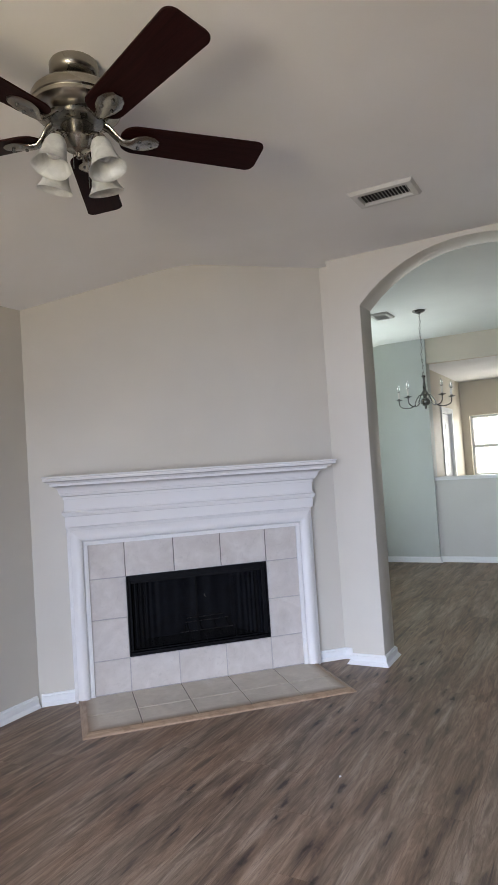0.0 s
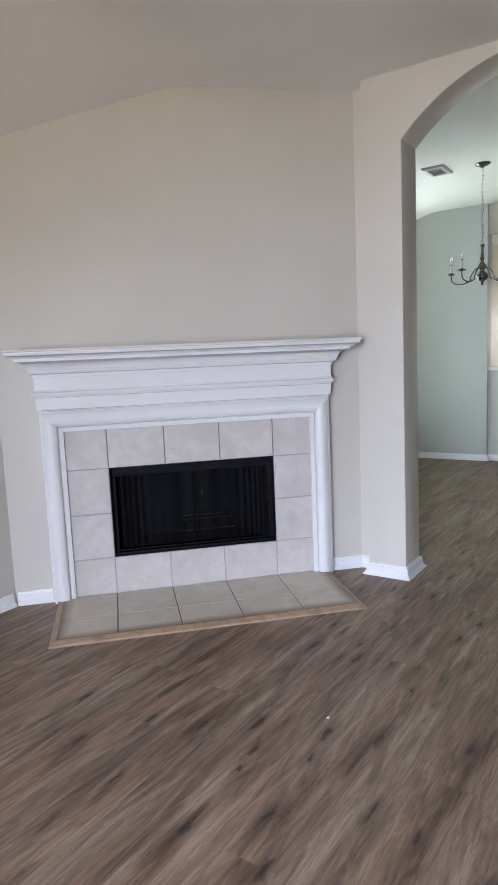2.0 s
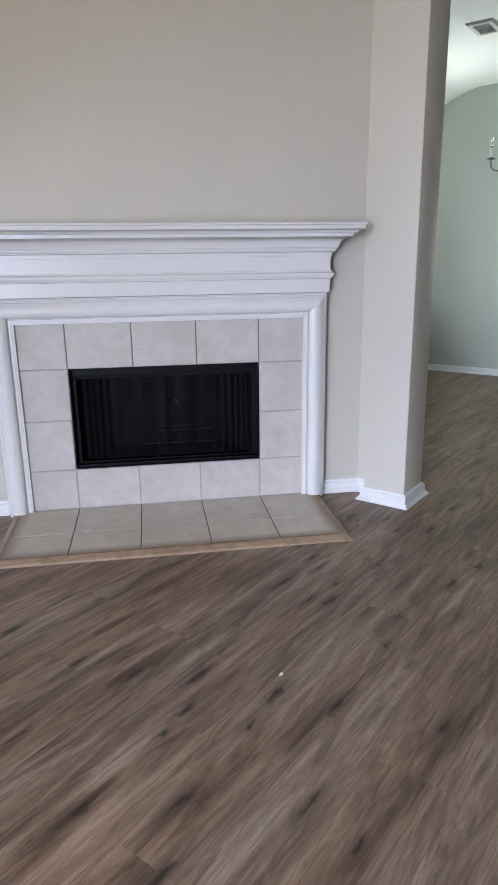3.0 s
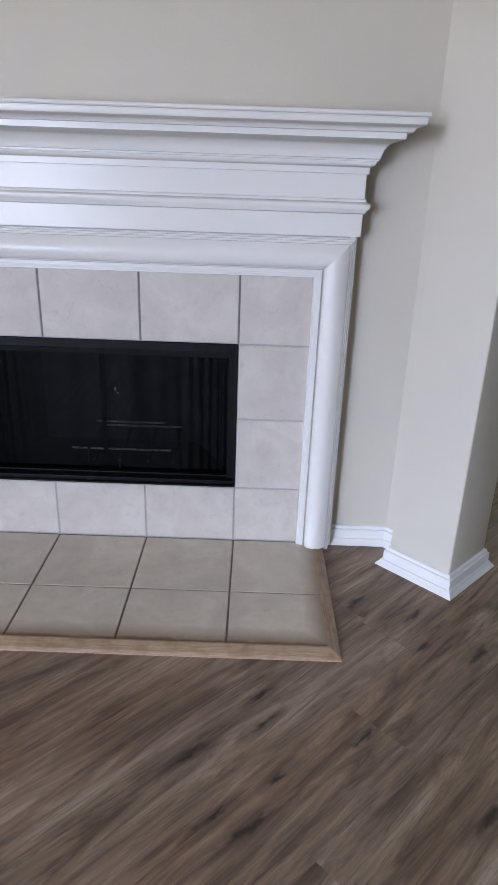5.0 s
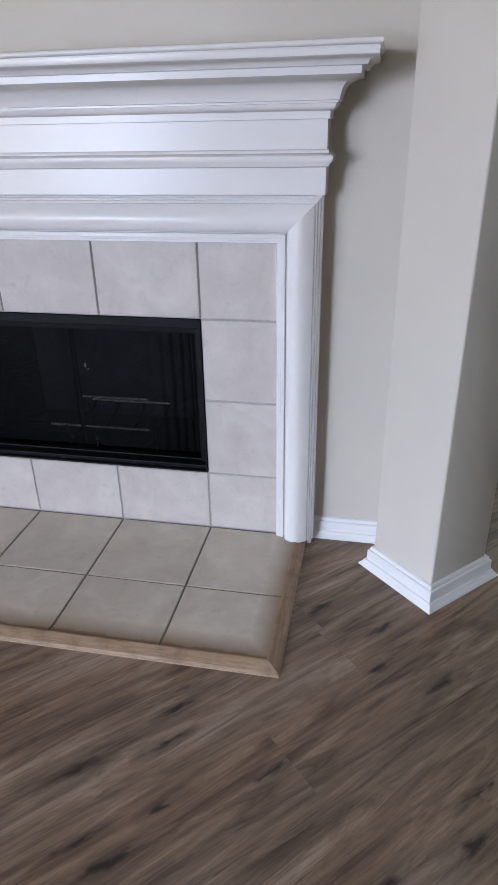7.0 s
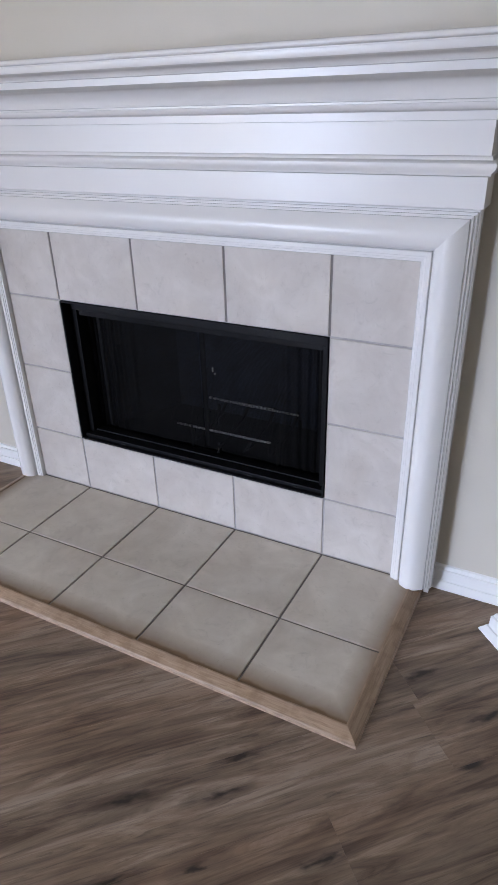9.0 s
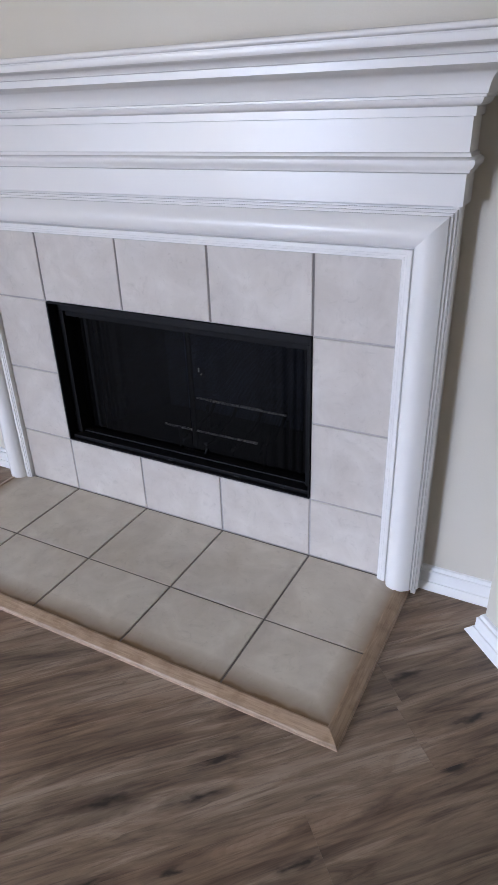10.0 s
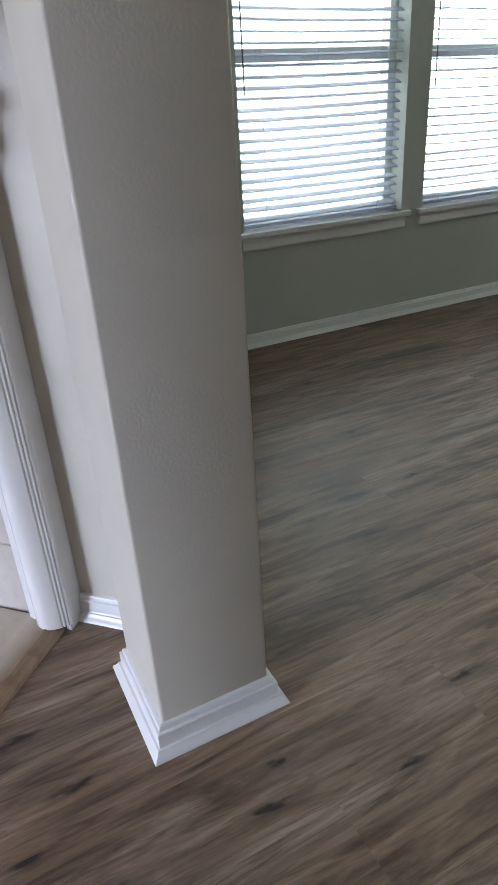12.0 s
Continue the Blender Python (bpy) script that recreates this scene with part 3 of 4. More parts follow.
# face frame: head, sill with a lip, two jambs in two planes
SET = 0.034
for x0, x1, z0, z1 in ((-FX, -FX + 0.005, FZ0, FZ1), (FX - 0.005, FX, FZ0, FZ1), (-FX + 0.005, FX - 0.005, FZ1 - 0.005, FZ1), (-FX + 0.005, FX - 0.005, FZ0, FZ0 + 0.005)):
    slab(x0, x1, -0.003, 0.085, z0, z1, "lining", IRON, 0.001)
slab(-FX, FX, SET, 0.085, 0.692, FZ1, "head_rail", IRON)
slab(-FX + 0.001, FX - 0.001, SET + 0.012, 0.090, 0.672, 0.692, "curtain_rail", IRON_DULL)
slab(-FX, FX, SET - 0.022, 0.085, FZ0, 0.246, "sill_rail", IRON)
slab(-FX + 0.024, FX - 0.024, SET + 0.012, SET + 0.026, 0.246, 0.252, "sill_lip", IRON, label="worn black sill lip")
for side in (-1, 1):
    slab(min(side * 0.434, side * FX), max(side * 0.434, side * FX), SET + 0.001, 0.085, 0.246, 0.692, "jamb", IRON)
    slab(min(side * 0.398, side * 0.410), max(side * 0.398, side * 0.410), 0.098, 0.110, 0.250, 0.680, "curtain_rod", IRON_DULL)
for x in (-0.30, -0.05, 0.2, 0.36):
    slab(x, x + 0.018, SET - 0.0235, SET - 0.018, 0.2335, 0.2385, "vent_slot", DARK, 0.0008)


def curtain(x0, x1, ends):
    """A spark curtain: nearly flat in the middle, gathered into folds towards the named end."""
    bm = bmesh.new()
    uv = bm.loops.layers.uv.new("weave")
    n = 120
    cols = []
    for i in range(n + 1):
        t = i / n
        g = t if ends > 0 else 1 - t                        # 1 at the gathered end
        deep = 0.0005 + 0.0038 * max(0.0, (g - 0.45) / 0.55) ** 1.4
        x = x0 + (x1 - x0) * t
        phase = 2 * math.pi * (3.0 * g + 5.5 * g ** 3)
        cols.append((x, 0.094 + deep * math.sin(phase) + 0.0015 * math.sin(t * 17.3), t))
    verts = [[bm.verts.new((x + 0.004 * (k - 0.5) * math.sin(t * 31), y + 0.003 * k * math.sin(t * 23), 0.249 + 0.43 * k)) for x, y, t in cols] for k in (0, 0.5, 1)]
    run = 0.0
    for i in range(n):
        step = math.dist(cols[i][:2], cols[i + 1][:2])
        for k in range(2):
            f = bm.faces.new((verts[k][i], verts[k][i + 1], verts[k + 1][i + 1], verts[k + 1][i]))
            for loop, (a, b) in zip(f.loops, ((run, k), (run + step, k), (run + step, k + 1), (run, k + 1))):
                loop[uv].uv = (a, b * 0.215)
        run += step
    return bm


part("curtain", curtain(-0.434, -0.002, -1), SPARK, fire, "black woven spark curtain gathered at the side", smooth=80)
part("curtain", curtain(0.002, 0.434, 1), SPARK, fire, "black woven spark curtain gathered at the side", smooth=80)
slab(-0.008, 0.008, 0.104, 0.114, 0.250, 0.690, "centre_post", IRON_DULL)
# pull chain tab
slab(0.046, 0.050, 0.083, 0.087, 0.535, 0.549, "pull_tab", PEWTER, 0.001)
slab(0.055, 0.059, 0.083, 0.087, 0.526, 0.531, "pull_tab", PEWTER, 0.001)
# log grate behind the curtains
grate = thing("log_grate", pose(0.10, 0.20, FZ0), "black iron log grate with bare worn bars on the firebox floor", "grate")
for y, z, x0, x1 in ((-0.09, 0.082, -0.22, 0.135), (0.02, 0.145, -0.155, 0.095), (0.10, 0.10, -0.15, 0.15)):
    b = bmesh.new()
    tube(b, [(x0, y, z), (x0 * 0.3, y, z - 0.001), (x1, y, z)], 0.0040, 8)
    part("bar", b, STEEL, grate, "worn bare steel bar", smooth=60)
for x in (-0.14, -0.05, 0.05, 0.14):
    b = bmesh.new()
    tube(b, [(x, -0.105, 0.045), (x, -0.09, 0.040), (x, -0.06, 0.040), (x, 0.08, 0.065), (x, 0.12, 0.10)], 0.006, 8)
    part("cross_bar", b, IRON_DULL, grate, smooth=60)
for x in (-0.16, 0.16):
    for y in (-0.09, 0.09):
        b = bmesh.new()
        tube(b, [(x, y, 0.0), (x, y, 0.085)], 0.006, 8)
        part("leg", b, IRON_DULL, grate, smooth=60)
b = bmesh.new()
tube(b, [(-0.13, -0.11, 0.012), (-0.05, -0.115, 0.012), (-0.045, -0.105, 0.03)], 0.006, 8)
part("gas_pipe", b, IRON, grate, smooth=60)

# ---- baseboards ----
baseboard("baseboard_west", [(EXT, -0.700), (EXT, -5.59)][::-1])
baseboard("baseboard_fireplace_left", [(DIAG0 + 0.012, WALL_Y), (-0.805, WALL_Y)], Matrix.Identity(4))
cu, cv = (DIAG1 - WALL_Y) * R45, (DIAG1 + WALL_Y) * R45
stub = HOUSE @ Vector((COL0 - 0.002, cv, 0))
baseboard("baseboard_fireplace_right", [(0.803, WALL_Y), (DIAG1, WALL_Y), (stub.x, stub.y)], Matrix.Identity(4))
baseboard("baseboard_pier", [(COL0, cv - 0.023), (COL0, ARCH_V0), (COL1, ARCH_V0), (COL1, ARCH_V1), (COL0 + 0.02, ARCH_V1)])
baseboard("baseboard_arch_right", [(ARCH1, ARCH_V1), (ARCH1, ARCH_V0), (EAST - 0.01, ARCH_V0)])
baseboard("baseboard_dining_south", [(COL0 - 0.01, ARCH_V1 - 0.003), (EXT_D, ARCH_V1 - 0.003), (EXT_D, FAR_V), (SPLIT, FAR_V), (SPLIT, FAR_V + 0.05), (EAST - 0.01, FAR_V + 0.05)])

# ---- windows ----


def window(name, m, width, z0, z1, depth=0.2, stool=True, label="white vinyl sash window in a painted reveal"):
    """A single-hung window; local x along the wall, y outward through it, z up. The wall's inner face is y = 0."""
    w = thing(name, m, label, "window", "", "structure")
    h = width / 2
    y0, y1 = depth * 0.5, depth * 0.5 + 0.06
    f = 0.045
    for nm, bx in (("frame_head", (-h, h, y0, y1, z1 - f, z1)), ("frame_sill", (-h, h, y0, y1, z0, z0 + f)),
                   ("frame_jamb", (-h, -h + f, y0, y1, z0 + f, z1 - f)), ("frame_jamb", (h - f, h, y0, y1, z0 + f, z1 - f))):
        part(nm, soft_box(*bx, 0.004), VINYL, w)
    mid_z = z0 + (z1 - z0) * 0.49
    part("meeting_rail", soft_box(-h + f, h - f, y0 + 0.005, y1 - 0.005, mid_z - 0.028, mid_z + 0.028, 0.004), VINYL, w)
    for a, b in ((z0 + f, mid_z - 0.028), (mid_z + 0.028, z1 - f)):
        bm = bmesh.new()
        box(bm, -h + f, h - f, y0 + 0.028, y0 + 0.032, a, b)
        pane = part("pane", bm, GLASS, w, "clear glass pane")
        pane.visible_shadow = False
    if stool:
        bm = soft_box(-h - 0.045, h + 0.045, -0.035, 0.0, z0 - 0.024, z0 + 0.004, 0.006, 3)
        part("sill", bm, TRIM, w, "white painted wooden sill")
        bm = soft_box(-h + 0.001, h - 0.001, 0.0, y0, z0 - 0.024, z0 + 0.003, 0.001, 1)
        part("sill_board", bm, TRIM, w)
        bm = bmesh.new()
        loft(bm, [[(x, 0, z0 - 0.085), (x, -0.010, z0 - 0.085), (x, -0.014, z0 - 0.075), (x, -0.014, z0 - 0.040), (x, -0.020, z0 - 0.025), (x, 0, z0 - 0.0245)] for x in (-h - 0.02, h + 0.02)])
        part("apron", bm, TRIM, w)
    return w


def blind(m, width, z0, z1, tilt, y=0.055, seed=1, sag=0.0):
    """A faux-wood blind; each slat hangs on its ladder cords, slightly out of true."""
    r = random.Random(seed)
    b = thing("window_blind", m, "lowered white slatted blind with open tilted slats in the window", "blind", "dining room blinds")
    h = width / 2 - 0.012
    part("headrail", soft_box(-h, h, y - 0.028, y + 0.028, z1 - 0.055, z1 - 0.006, 0.004), BLIND, b)
    pitch, chord, thick = 0.0435, 0.049, 0.003
    bm = bmesh.new()
    sect = []
    for i in range(7):
        t = i / 6 - 0.5
        sect.append((t * chord, 0.0035 * (1 - (2 * t) ** 2)))
    outline = sect + [(p, q - thick) for p, q in sect[::-1]]
    rings = []
    for k in range(7):
        x = -h + 2 * h * k / 6
        dip = -sag * (1 - (2 * k / 6 - 1) ** 2)
        rings.append([(x, p, q + dip) for p, q in outline])
    loft(bm, rings)
    slat_mesh = finish(bm, "slat", BLIND, 50)
    z = z0 + 0.055
    top = z1 - 0.075
    while z < top:
        s = new("slat", slat_mesh)
        s.parent = b
        s.matrix_basis = pose(r.uniform(-0.003, 0.003), y, z + r.uniform(-0.0015, 0.0015), tilt + r.uniform(-4, 4), r.uniform(-0.35, 0.35), 0)
        z += pitch
    part("bottom_rail", soft_box(-h, h, y - 0.026, y + 0.026, z0 + 0.012, z0 + 0.030, 0.005), BLIND, b)
    for x in (-h * 0.72, 0.0, h * 0.72):
        bm = bmesh.new()
        for dy in (-0.024, 0.024):
            tube(bm, [(x, y + dy, z0 + 0.02), (x + 0.001, y + dy, (z0 + z1) / 2), (x, y + dy, z1 - 0.04)], 0.0011, 5)
        part("ladder_cord", bm, BLIND, b)
    bm = bmesh.new()
    tube(bm, [(-h + 0.03, y - 0.045, z1 - 0.06), (-h + 0.026, y - 0.047, z1 - 0.5), (-h + 0.03, y - 0.045, z1 - 0.94)], 0.0035, 6)
    part("wand", bm, WAND, b, "dark tilt wand")
    return b


for k, (a, b2, z0, z1) in enumerate(DIN_WIN):
    m = H(EXT_D, (a + b2) / 2, 0, 90)
    window(f"window_{k + 1}", m, b2 - a, z0, z1)
    # the added third window stays without a blind
    if k == 2:
        continue
    blind(m, b2 - a, z0, z1, 17 if k == 0 else 6, seed=4 + k, sag=0.004)
for k, (a, b2, z0, z1) in enumerate(BACK_WIN):
    window(f"window_{k + 4}", H((a + b2) / 2, -5.6, 0, 180), b2 - a, z0, z1)
window("window_7", H((KIT_WIN[0] + KIT_WIN[1]) / 2, 8.6, 0, 0), KIT_WIN[1] - KIT_WIN[0], KIT_WIN[2], KIT_WIN[3], stool=False)

# ---- ceiling fan ----
FAN_Z = CEIL_Z
fan = thing("ceiling_fan", pose(-0.714, -1.960, FAN_Z), "nickel ceiling fan with mahogany blades and frosted glass shades", "ceiling fan")
bm = lathe(bmesh.new(), [(0.0, 0.0), (0.080, 0.0), (0.083, -0.006), (0.082, -0.03), (0.074, -0.043), (0.060, -0.050), (0.030, -0.053), (0.0, -0.053)], 40)
part("canopy", bm, NICKEL, fan, "brushed nickel canopy", smooth=40)
bm = lathe(bmesh.new(), [(0.0, -0.05), (0.022, -0.05), (0.022, -0.085), (0.0, -0.085)], 20)
part("downrod", bm, NICKEL, fan, smooth=40)
bm = lathe(bmesh.new(), [(0.0, -0.076), (0.050, -0.078), (0.098, -0.087), (0.130, -0.100), (0.143, -0.112), (0.148, -0.122), (0.148, -0.142), (0.144, -0.146), (0.148, -0.150), (0.147, -0.162), (0.136, -0.173), (0.108, -0.181), (0.0, -0.183)], 48)
part("motor_housing", bm, NICKEL, fan, "brushed nickel motor housing", smooth=40)
bm = lathe(bmesh.new(), [(0.0, -0.178), (0.080, -0.180), (0.086, -0.186), (0.086, -0.200), (0.070, -0.208), (0.0, -0.209)], 40)
part("flywheel", bm, PEWTER, fan, smooth=40)
bm = lathe(bmesh.new(), [(0.0, -0.205), (0.050, -0.207), (0.056, -0.214), (0.056, -0.250), (0.060, -0.255), (0.060, -0.264), (0.052, -0.272), (0.040, -0.290), (0.024, -0.300), (0.012, -0.304), (0.010, -0.318), (0.0, -0.322)], 36)
part("switch_housing", bm, NICKEL, fan, "nickel switch housing", smooth=40)
R0, R1, BW2 = 0.137, 0.660, 0.071
BLADE_Z = -0.230
for k in range(5):
    a = 6.0 - 72 * k
    turn = pose(0, 0, BLADE_Z, 0, 0, a)
    bm = bmesh.new()
    pts = []
    rr = 0.030
    for cx, cy, s0 in ((R1 - rr, BW2 * 1.06 - rr, 0), (R0 + 0.055, BW2 * 0.9 - 0.05, 90), (R0 + 0.055, -BW2 * 0.9 + 0.05, 180), (R1 - rr, -BW2 * 1.06 + rr, 270)):
        rad_c = rr if cx > 0.5 else 0.05
        for i in range(7):
            t = radians(s0 + 15 * i)
            pts.append((cx + rad_c * math.cos(t), cy + rad_c * math.sin(t)))
    extrude_outline(bm, pts, -0.003, 0.003, lambda p, q, d: (p, q, d))
    bmesh.ops.bevel(bm, geom=[e for e in bm.edges if abs(e.verts[0].co.z - e.verts[1].co.z) < 1e-5], offset=0.0012, segments=1, affect="EDGES")
    blade = part("blade", bm, MAHOGANY, fan, "dark mahogany blade", m=turn @ pose(0, 0, 0, -12, 0, 0))
    # iron: curved arm from the flywheel and a leaf-shaped plate under the blade
    bm = bmesh.new()
    rows = [(0.075, 0.022, 0.045, 0.010), (0.105, 0.019, 0.030, 0.011), (0.130, 0.016, 0.002, 0.012), (0.150, 0.015, -0.014, 0.012), (0.172, 0.020, -0.017, 0.010),
            (0.195, 0.036, -0.013, 0.007), (0.225, 0.041, -0.009, 0.006), (0.255, 0.033, -0.007, 0.005), (0.275, 0.014, -0.006, 0.004)]
    rings = []
    for x, w, z, t in rows:
        rings.append([(x, w * math.cos(q), z + t * math.sin(q)) for q in [2 * math.pi * i / 12 for i in range(12)]])
    loft(bm, rings)
    iron = part("blade_iron", bm, NICKEL, fan, "nickel blade iron", smooth=60, m=turn @ pose(0, 0, 0, -9, 0, 0))
    for x, y in ((0.205, 0.018), (0.205, -0.018), (0.245, 0.0)):
        bm = lathe(bmesh.new(), [(0.0, -0.0235), (0.004, -0.0225), (0.006, -0.019), (0.006, -0.012)], 10, (x, y, 0))
        part("screw", bm, PEWTER, iron, smooth=60)
# light kit: four arms with bell shades
SHADE = [(0.019, 0.0), (0.027, -0.007), (0.034, -0.022), (0.038, -0.042), (0.041, -0.064), (0.047, -0.086), (0.056, -0.104), (0.064, -0.114)]
for k in range(4):
    a = 42 + 90 * k
    bm = bmesh.new()
    tube(bm, [(0.045, 0, -0.262), (0.070, 0, -0.258), (0.088, 0, -0.266), (0.093, 0, -0.284)], [0.010, 0.009, 0.009, 0.010], 10)
    arm = part("lamp_arm", bm, NICKEL, fan, smooth=60, m=pose(0, 0, 0, 0, 0, a))
    holder = pose(0.092, 0, -0.280, 0, -16, 0)
    bm = lathe(bmesh.new(), [(0.0, 0.006), (0.016, 0.005), (0.023, 0.0), (0.024, -0.016), (0.0, -0.018)], 20)
    part("socket", bm, NICKEL, arm, smooth=40, m=holder)
    bm = bmesh.new()
    prof = [(r, z - 0.006) for r, z in SHADE] + [(r - 0.003, z - 0.006) for r, z in SHADE[::-1]]
    seg = 28
    rings = [[(r * (1 + (0.03 * math.sin(6 * 2 * math.pi * i / seg) if z < -0.105 else 0)) * math.cos(2 * math.pi * i / seg), r * math.sin(2 * math.pi * i / seg), z) for i in range(seg)] for r, z in prof]
    loft(bm, rings + rings[:1], caps=False)
    part("shade", bm, FROSTED, arm, "frosted bell glass shade", smooth=60, m=holder)
    bm = lathe(bmesh.new(), [(0.0, -0.016), (0.012, -0.018), (0.014, -0.035), (0.024, -0.055), (0.025, -0.068), (0.016, -0.080), (0.0, -0.084)], 16)
    part("bulb", bm, FROSTED, arm, "white unlit bulb", smooth=60, m=holder)
for x, y, l in ((0.03, 0.02, 0.11), (-0.02, -0.03, 0.07)):
    bm = bmesh.new()
    tube(bm, [(x, y, -0.30), (x, y, -0.30 - l)], 0.0014, 5)
    part("pull_chain", bm, PEWTER, fan)

# ---- ceiling registers ----


def register(m, lx, ly, slats, bank, label):
    """A ceiling register: bevelled frame, louvres across, dark duct above. Local z points down into the room."""
    v = thing("ceiling_vent", m, label, "vent")
    bm = bmesh.new()
    box(bm, -lx / 2 + 0.02, lx / 2 - 0.02, -ly / 2 + 0.02, ly / 2 - 0.02, 0.0012, 0.002)
    part("duct", bm, DARK, v)
    fw = 0.040
    prof = [(0.0, 0.0), (0.0, 0.004), (0.010, 0.018), (fw - 0.004, 0.020), (fw, 0.017), (fw, 0.0)]
    corners = [(-lx / 2, -ly / 2), (lx / 2, -ly / 2), (lx / 2, ly / 2), (-lx / 2, ly / 2)]
    bm = bmesh.new()
    sweep(bm, corners[::-1], prof, closed=True)
    part("frame", bm, VENT, v, "white stamped steel frame")
    span, along = (lx, ly) if bank == "x" else (ly, lx)
    inner = along - 2 * fw
    for i in range(slats):
        t = -span / 2 + fw + (span - 2 * fw) * (i + 0.5) / slats
        bm = bmesh.new()
        box(bm, -0.0007, 0.0007, -inner / 2, inner / 2, -0.009, 0.009)
        part("louvre", bm, VENT, v, m=(pose(t, 0, 0.009, 0, 40, 0) if bank == "x" else pose(0, t, 0.009, 0, 0, 90) @ pose(0, 0, 0, 0, 40 if t < 0 else -40, 0)))
    return v


DOWN = pose(0, 0, 0, 180, 0, 0)
register(H(1.455, -0.225, CEIL_Z) @ DOWN, 0.335, 0.215, 14, "x", "white steel ceiling register with slanted louvres")
register(H(0.425, 3.15, CEIL_D) @ DOWN, 0.20, 0.30, 10, "y", "small white steel register in the dining room ceiling")
register(H(1.55, 6.9, 2.66) @ DOWN, 0.34, 0.20, 9, "x", "white steel register in the kitchen ceiling")
det = thing("smoke_detector", H(1.55, 4.4, CEIL_D), "round white smoke detector on the dining room ceiling", "smoke detector")
part("base", lathe(bmesh.new(), [(0, 0), (0.062, 0), (0.062, -0.012), (0.0, -0.012)], 24), TRIM, det, smooth=40)
part("cover", lathe(bmesh.new(), [(0, -0.011), (0.056, -0.012), (0.050, -0.030), (0.030, -0.036), (0, -0.037)], 24), VINYL, det, smooth=40)

# ---- chandelier ----
chand = thing("chandelier", H(0.80, 3.22, CEIL_D) @ Matrix.Scale(1.07, 4), "dark pewter five-arm chandelier with clear flame bulbs, unlit", "chandelier")
part("canopy", lathe(bmesh.new(), [(0, 0), (0.062, 0), (0.064, -0.006), (0.050, -0.016), (0.022, -0.026), (0.010, -0.034), (0, -0.035)], 28), PEWTER, chand, smooth=40)
LINKS = 19
for i in range(LINKS):
    z = -0.045 - 0.032 * i
    bm = bmesh.new()
    pts = [(0.008 * math.cos(t), 0, 0.019 * math.sin(t)) for t in [2 * math.pi * k / 10 for k in range(11)]]
    tube(bm, pts, 0.0019, 5)
    part("chain_link", bm, PEWTER, chand, smooth=60, m=pose(0.004 * math.sin(i * 0.9), 0.003 * math.cos(i * 0.7), z, 0, 0, 90 * (i % 2) + 15))
bm = lathe(bmesh.new(), [(0, -0.63), (0.008, -0.632), (0.020, -0.640), (0.022, -0.648), (0.012, -0.655), (0.009, -0.68), (0.013, -0.72), (0.017, -0.75), (0.012, -0.775), (0.020, -0.785),
                         (0.030, -0.80), (0.036, -0.82), (0.020, -0.835), (0.016, -0.85), (0.034, -0.865), (0.046, -0.885), (0.046, -0.905), (0.030, -0.925), (0.012, -0.935), (0.010, -0.95), (0.013, -0.957), (0.0, -0.968)], 28)
part("column", bm, PEWTER, chand, "turned pewter column with a ball", smooth=50)
for k in range(5):
    a = 31 + 72 * k
    turn = pose(0, 0, 0, 0, 0, a)
    bm = bmesh.new()
    pts = [(0.025, 0, -0.815), (0.060, 0, -0.83), (0.085, 0, -0.865), (0.105, 0, -0.905)]
    pts += [(0.175 + 0.085 * math.cos(t), 0, -0.895 + 0.045 * math.sin(t)) for t in [math.pi + math.pi * i / 12 for i in range(1, 13)]]
    pts += [(0.262, 0, -0.870), (0.262, 0, -0.856)]
    tube(bm, pts, 0.0055, 8)
    arm = part("arm", bm, PEWTER, chand, smooth=60, m=turn)
    part("drip_pan", lathe(bmesh.new(), [(0, -0.860), (0.012, -0.860), (0.034, -0.852), (0.036, -0.849), (0.012, -0.850), (0.012, -0.838), (0, -0.838)], 20, (0.262, 0, 0)), PEWTER, arm, smooth=40)
    part("candle_sleeve", lathe(bmesh.new(), [(0, -0.840), (0.0095, -0.840), (0.0095, -0.775), (0, -0.774)], 14, (0.262, 0, 0)), CANDLE, arm, smooth=40)
    part("bulb", lathe(bmesh.new(), [(0, -0.775), (0.008, -0.772), (0.015, -0.755), (0.016, -0.742), (0.010, -0.722), (0.004, -0.705), (0, -0.700)], 14, (0.262, 0, 0)), GLASS, arm, "clear flame bulb", smooth=60)

# ---- kitchen seen over the half wall ----
for v, half_w in ((5.60, 0.35), (7.295, 0.365)):
    case = thing("door_casing", H(0.20, v), "white painted casing round a doorway in the kitchen", "door frame", "", "structure")
    for v0, v1, z0, z1 in ((-half_w - 0.08, -half_w, 0, 2.13), (half_w, half_w + 0.08, 0, 2.13), (-half_w, half_w, 2.05, 2.13)):
        part("casing_board", soft_box(0.0, 0.018, v0, v1, z0, z1, 0.004), TRIM, case)
    for v0, v1, z0, z1 in ((-half_w, -half_w + 0.015, 0, 2.05), (half_w - 0.015, half_w, 0, 2.05), (-half_w + 0.015, half_w - 0.015, 2.035, 2.05)):
        part("jamb_lining", soft_box(-0.12, 0.0, v0, v1, z0, z1, 0.001, 1), TRIM, case)
door = thing("door_1", H(0.20, 7.295), "white panelled door closed in its kitchen doorway", "door", "", "structure")
part("leaf", soft_box(-0.075, -0.040, -0.349, 0.349, 0.006, 2.034, 0.003), TRIM, door)
for z0, z1 in ((0.22, 0.98), (1.14, 1.86)):
    for v0, v1 in ((-0.25, -0.04), (0.04, 0.25)):
        part("panel", soft_box(-0.0395, -0.034, v0, v1, z0, z1, 0.0025), TRIM, door)
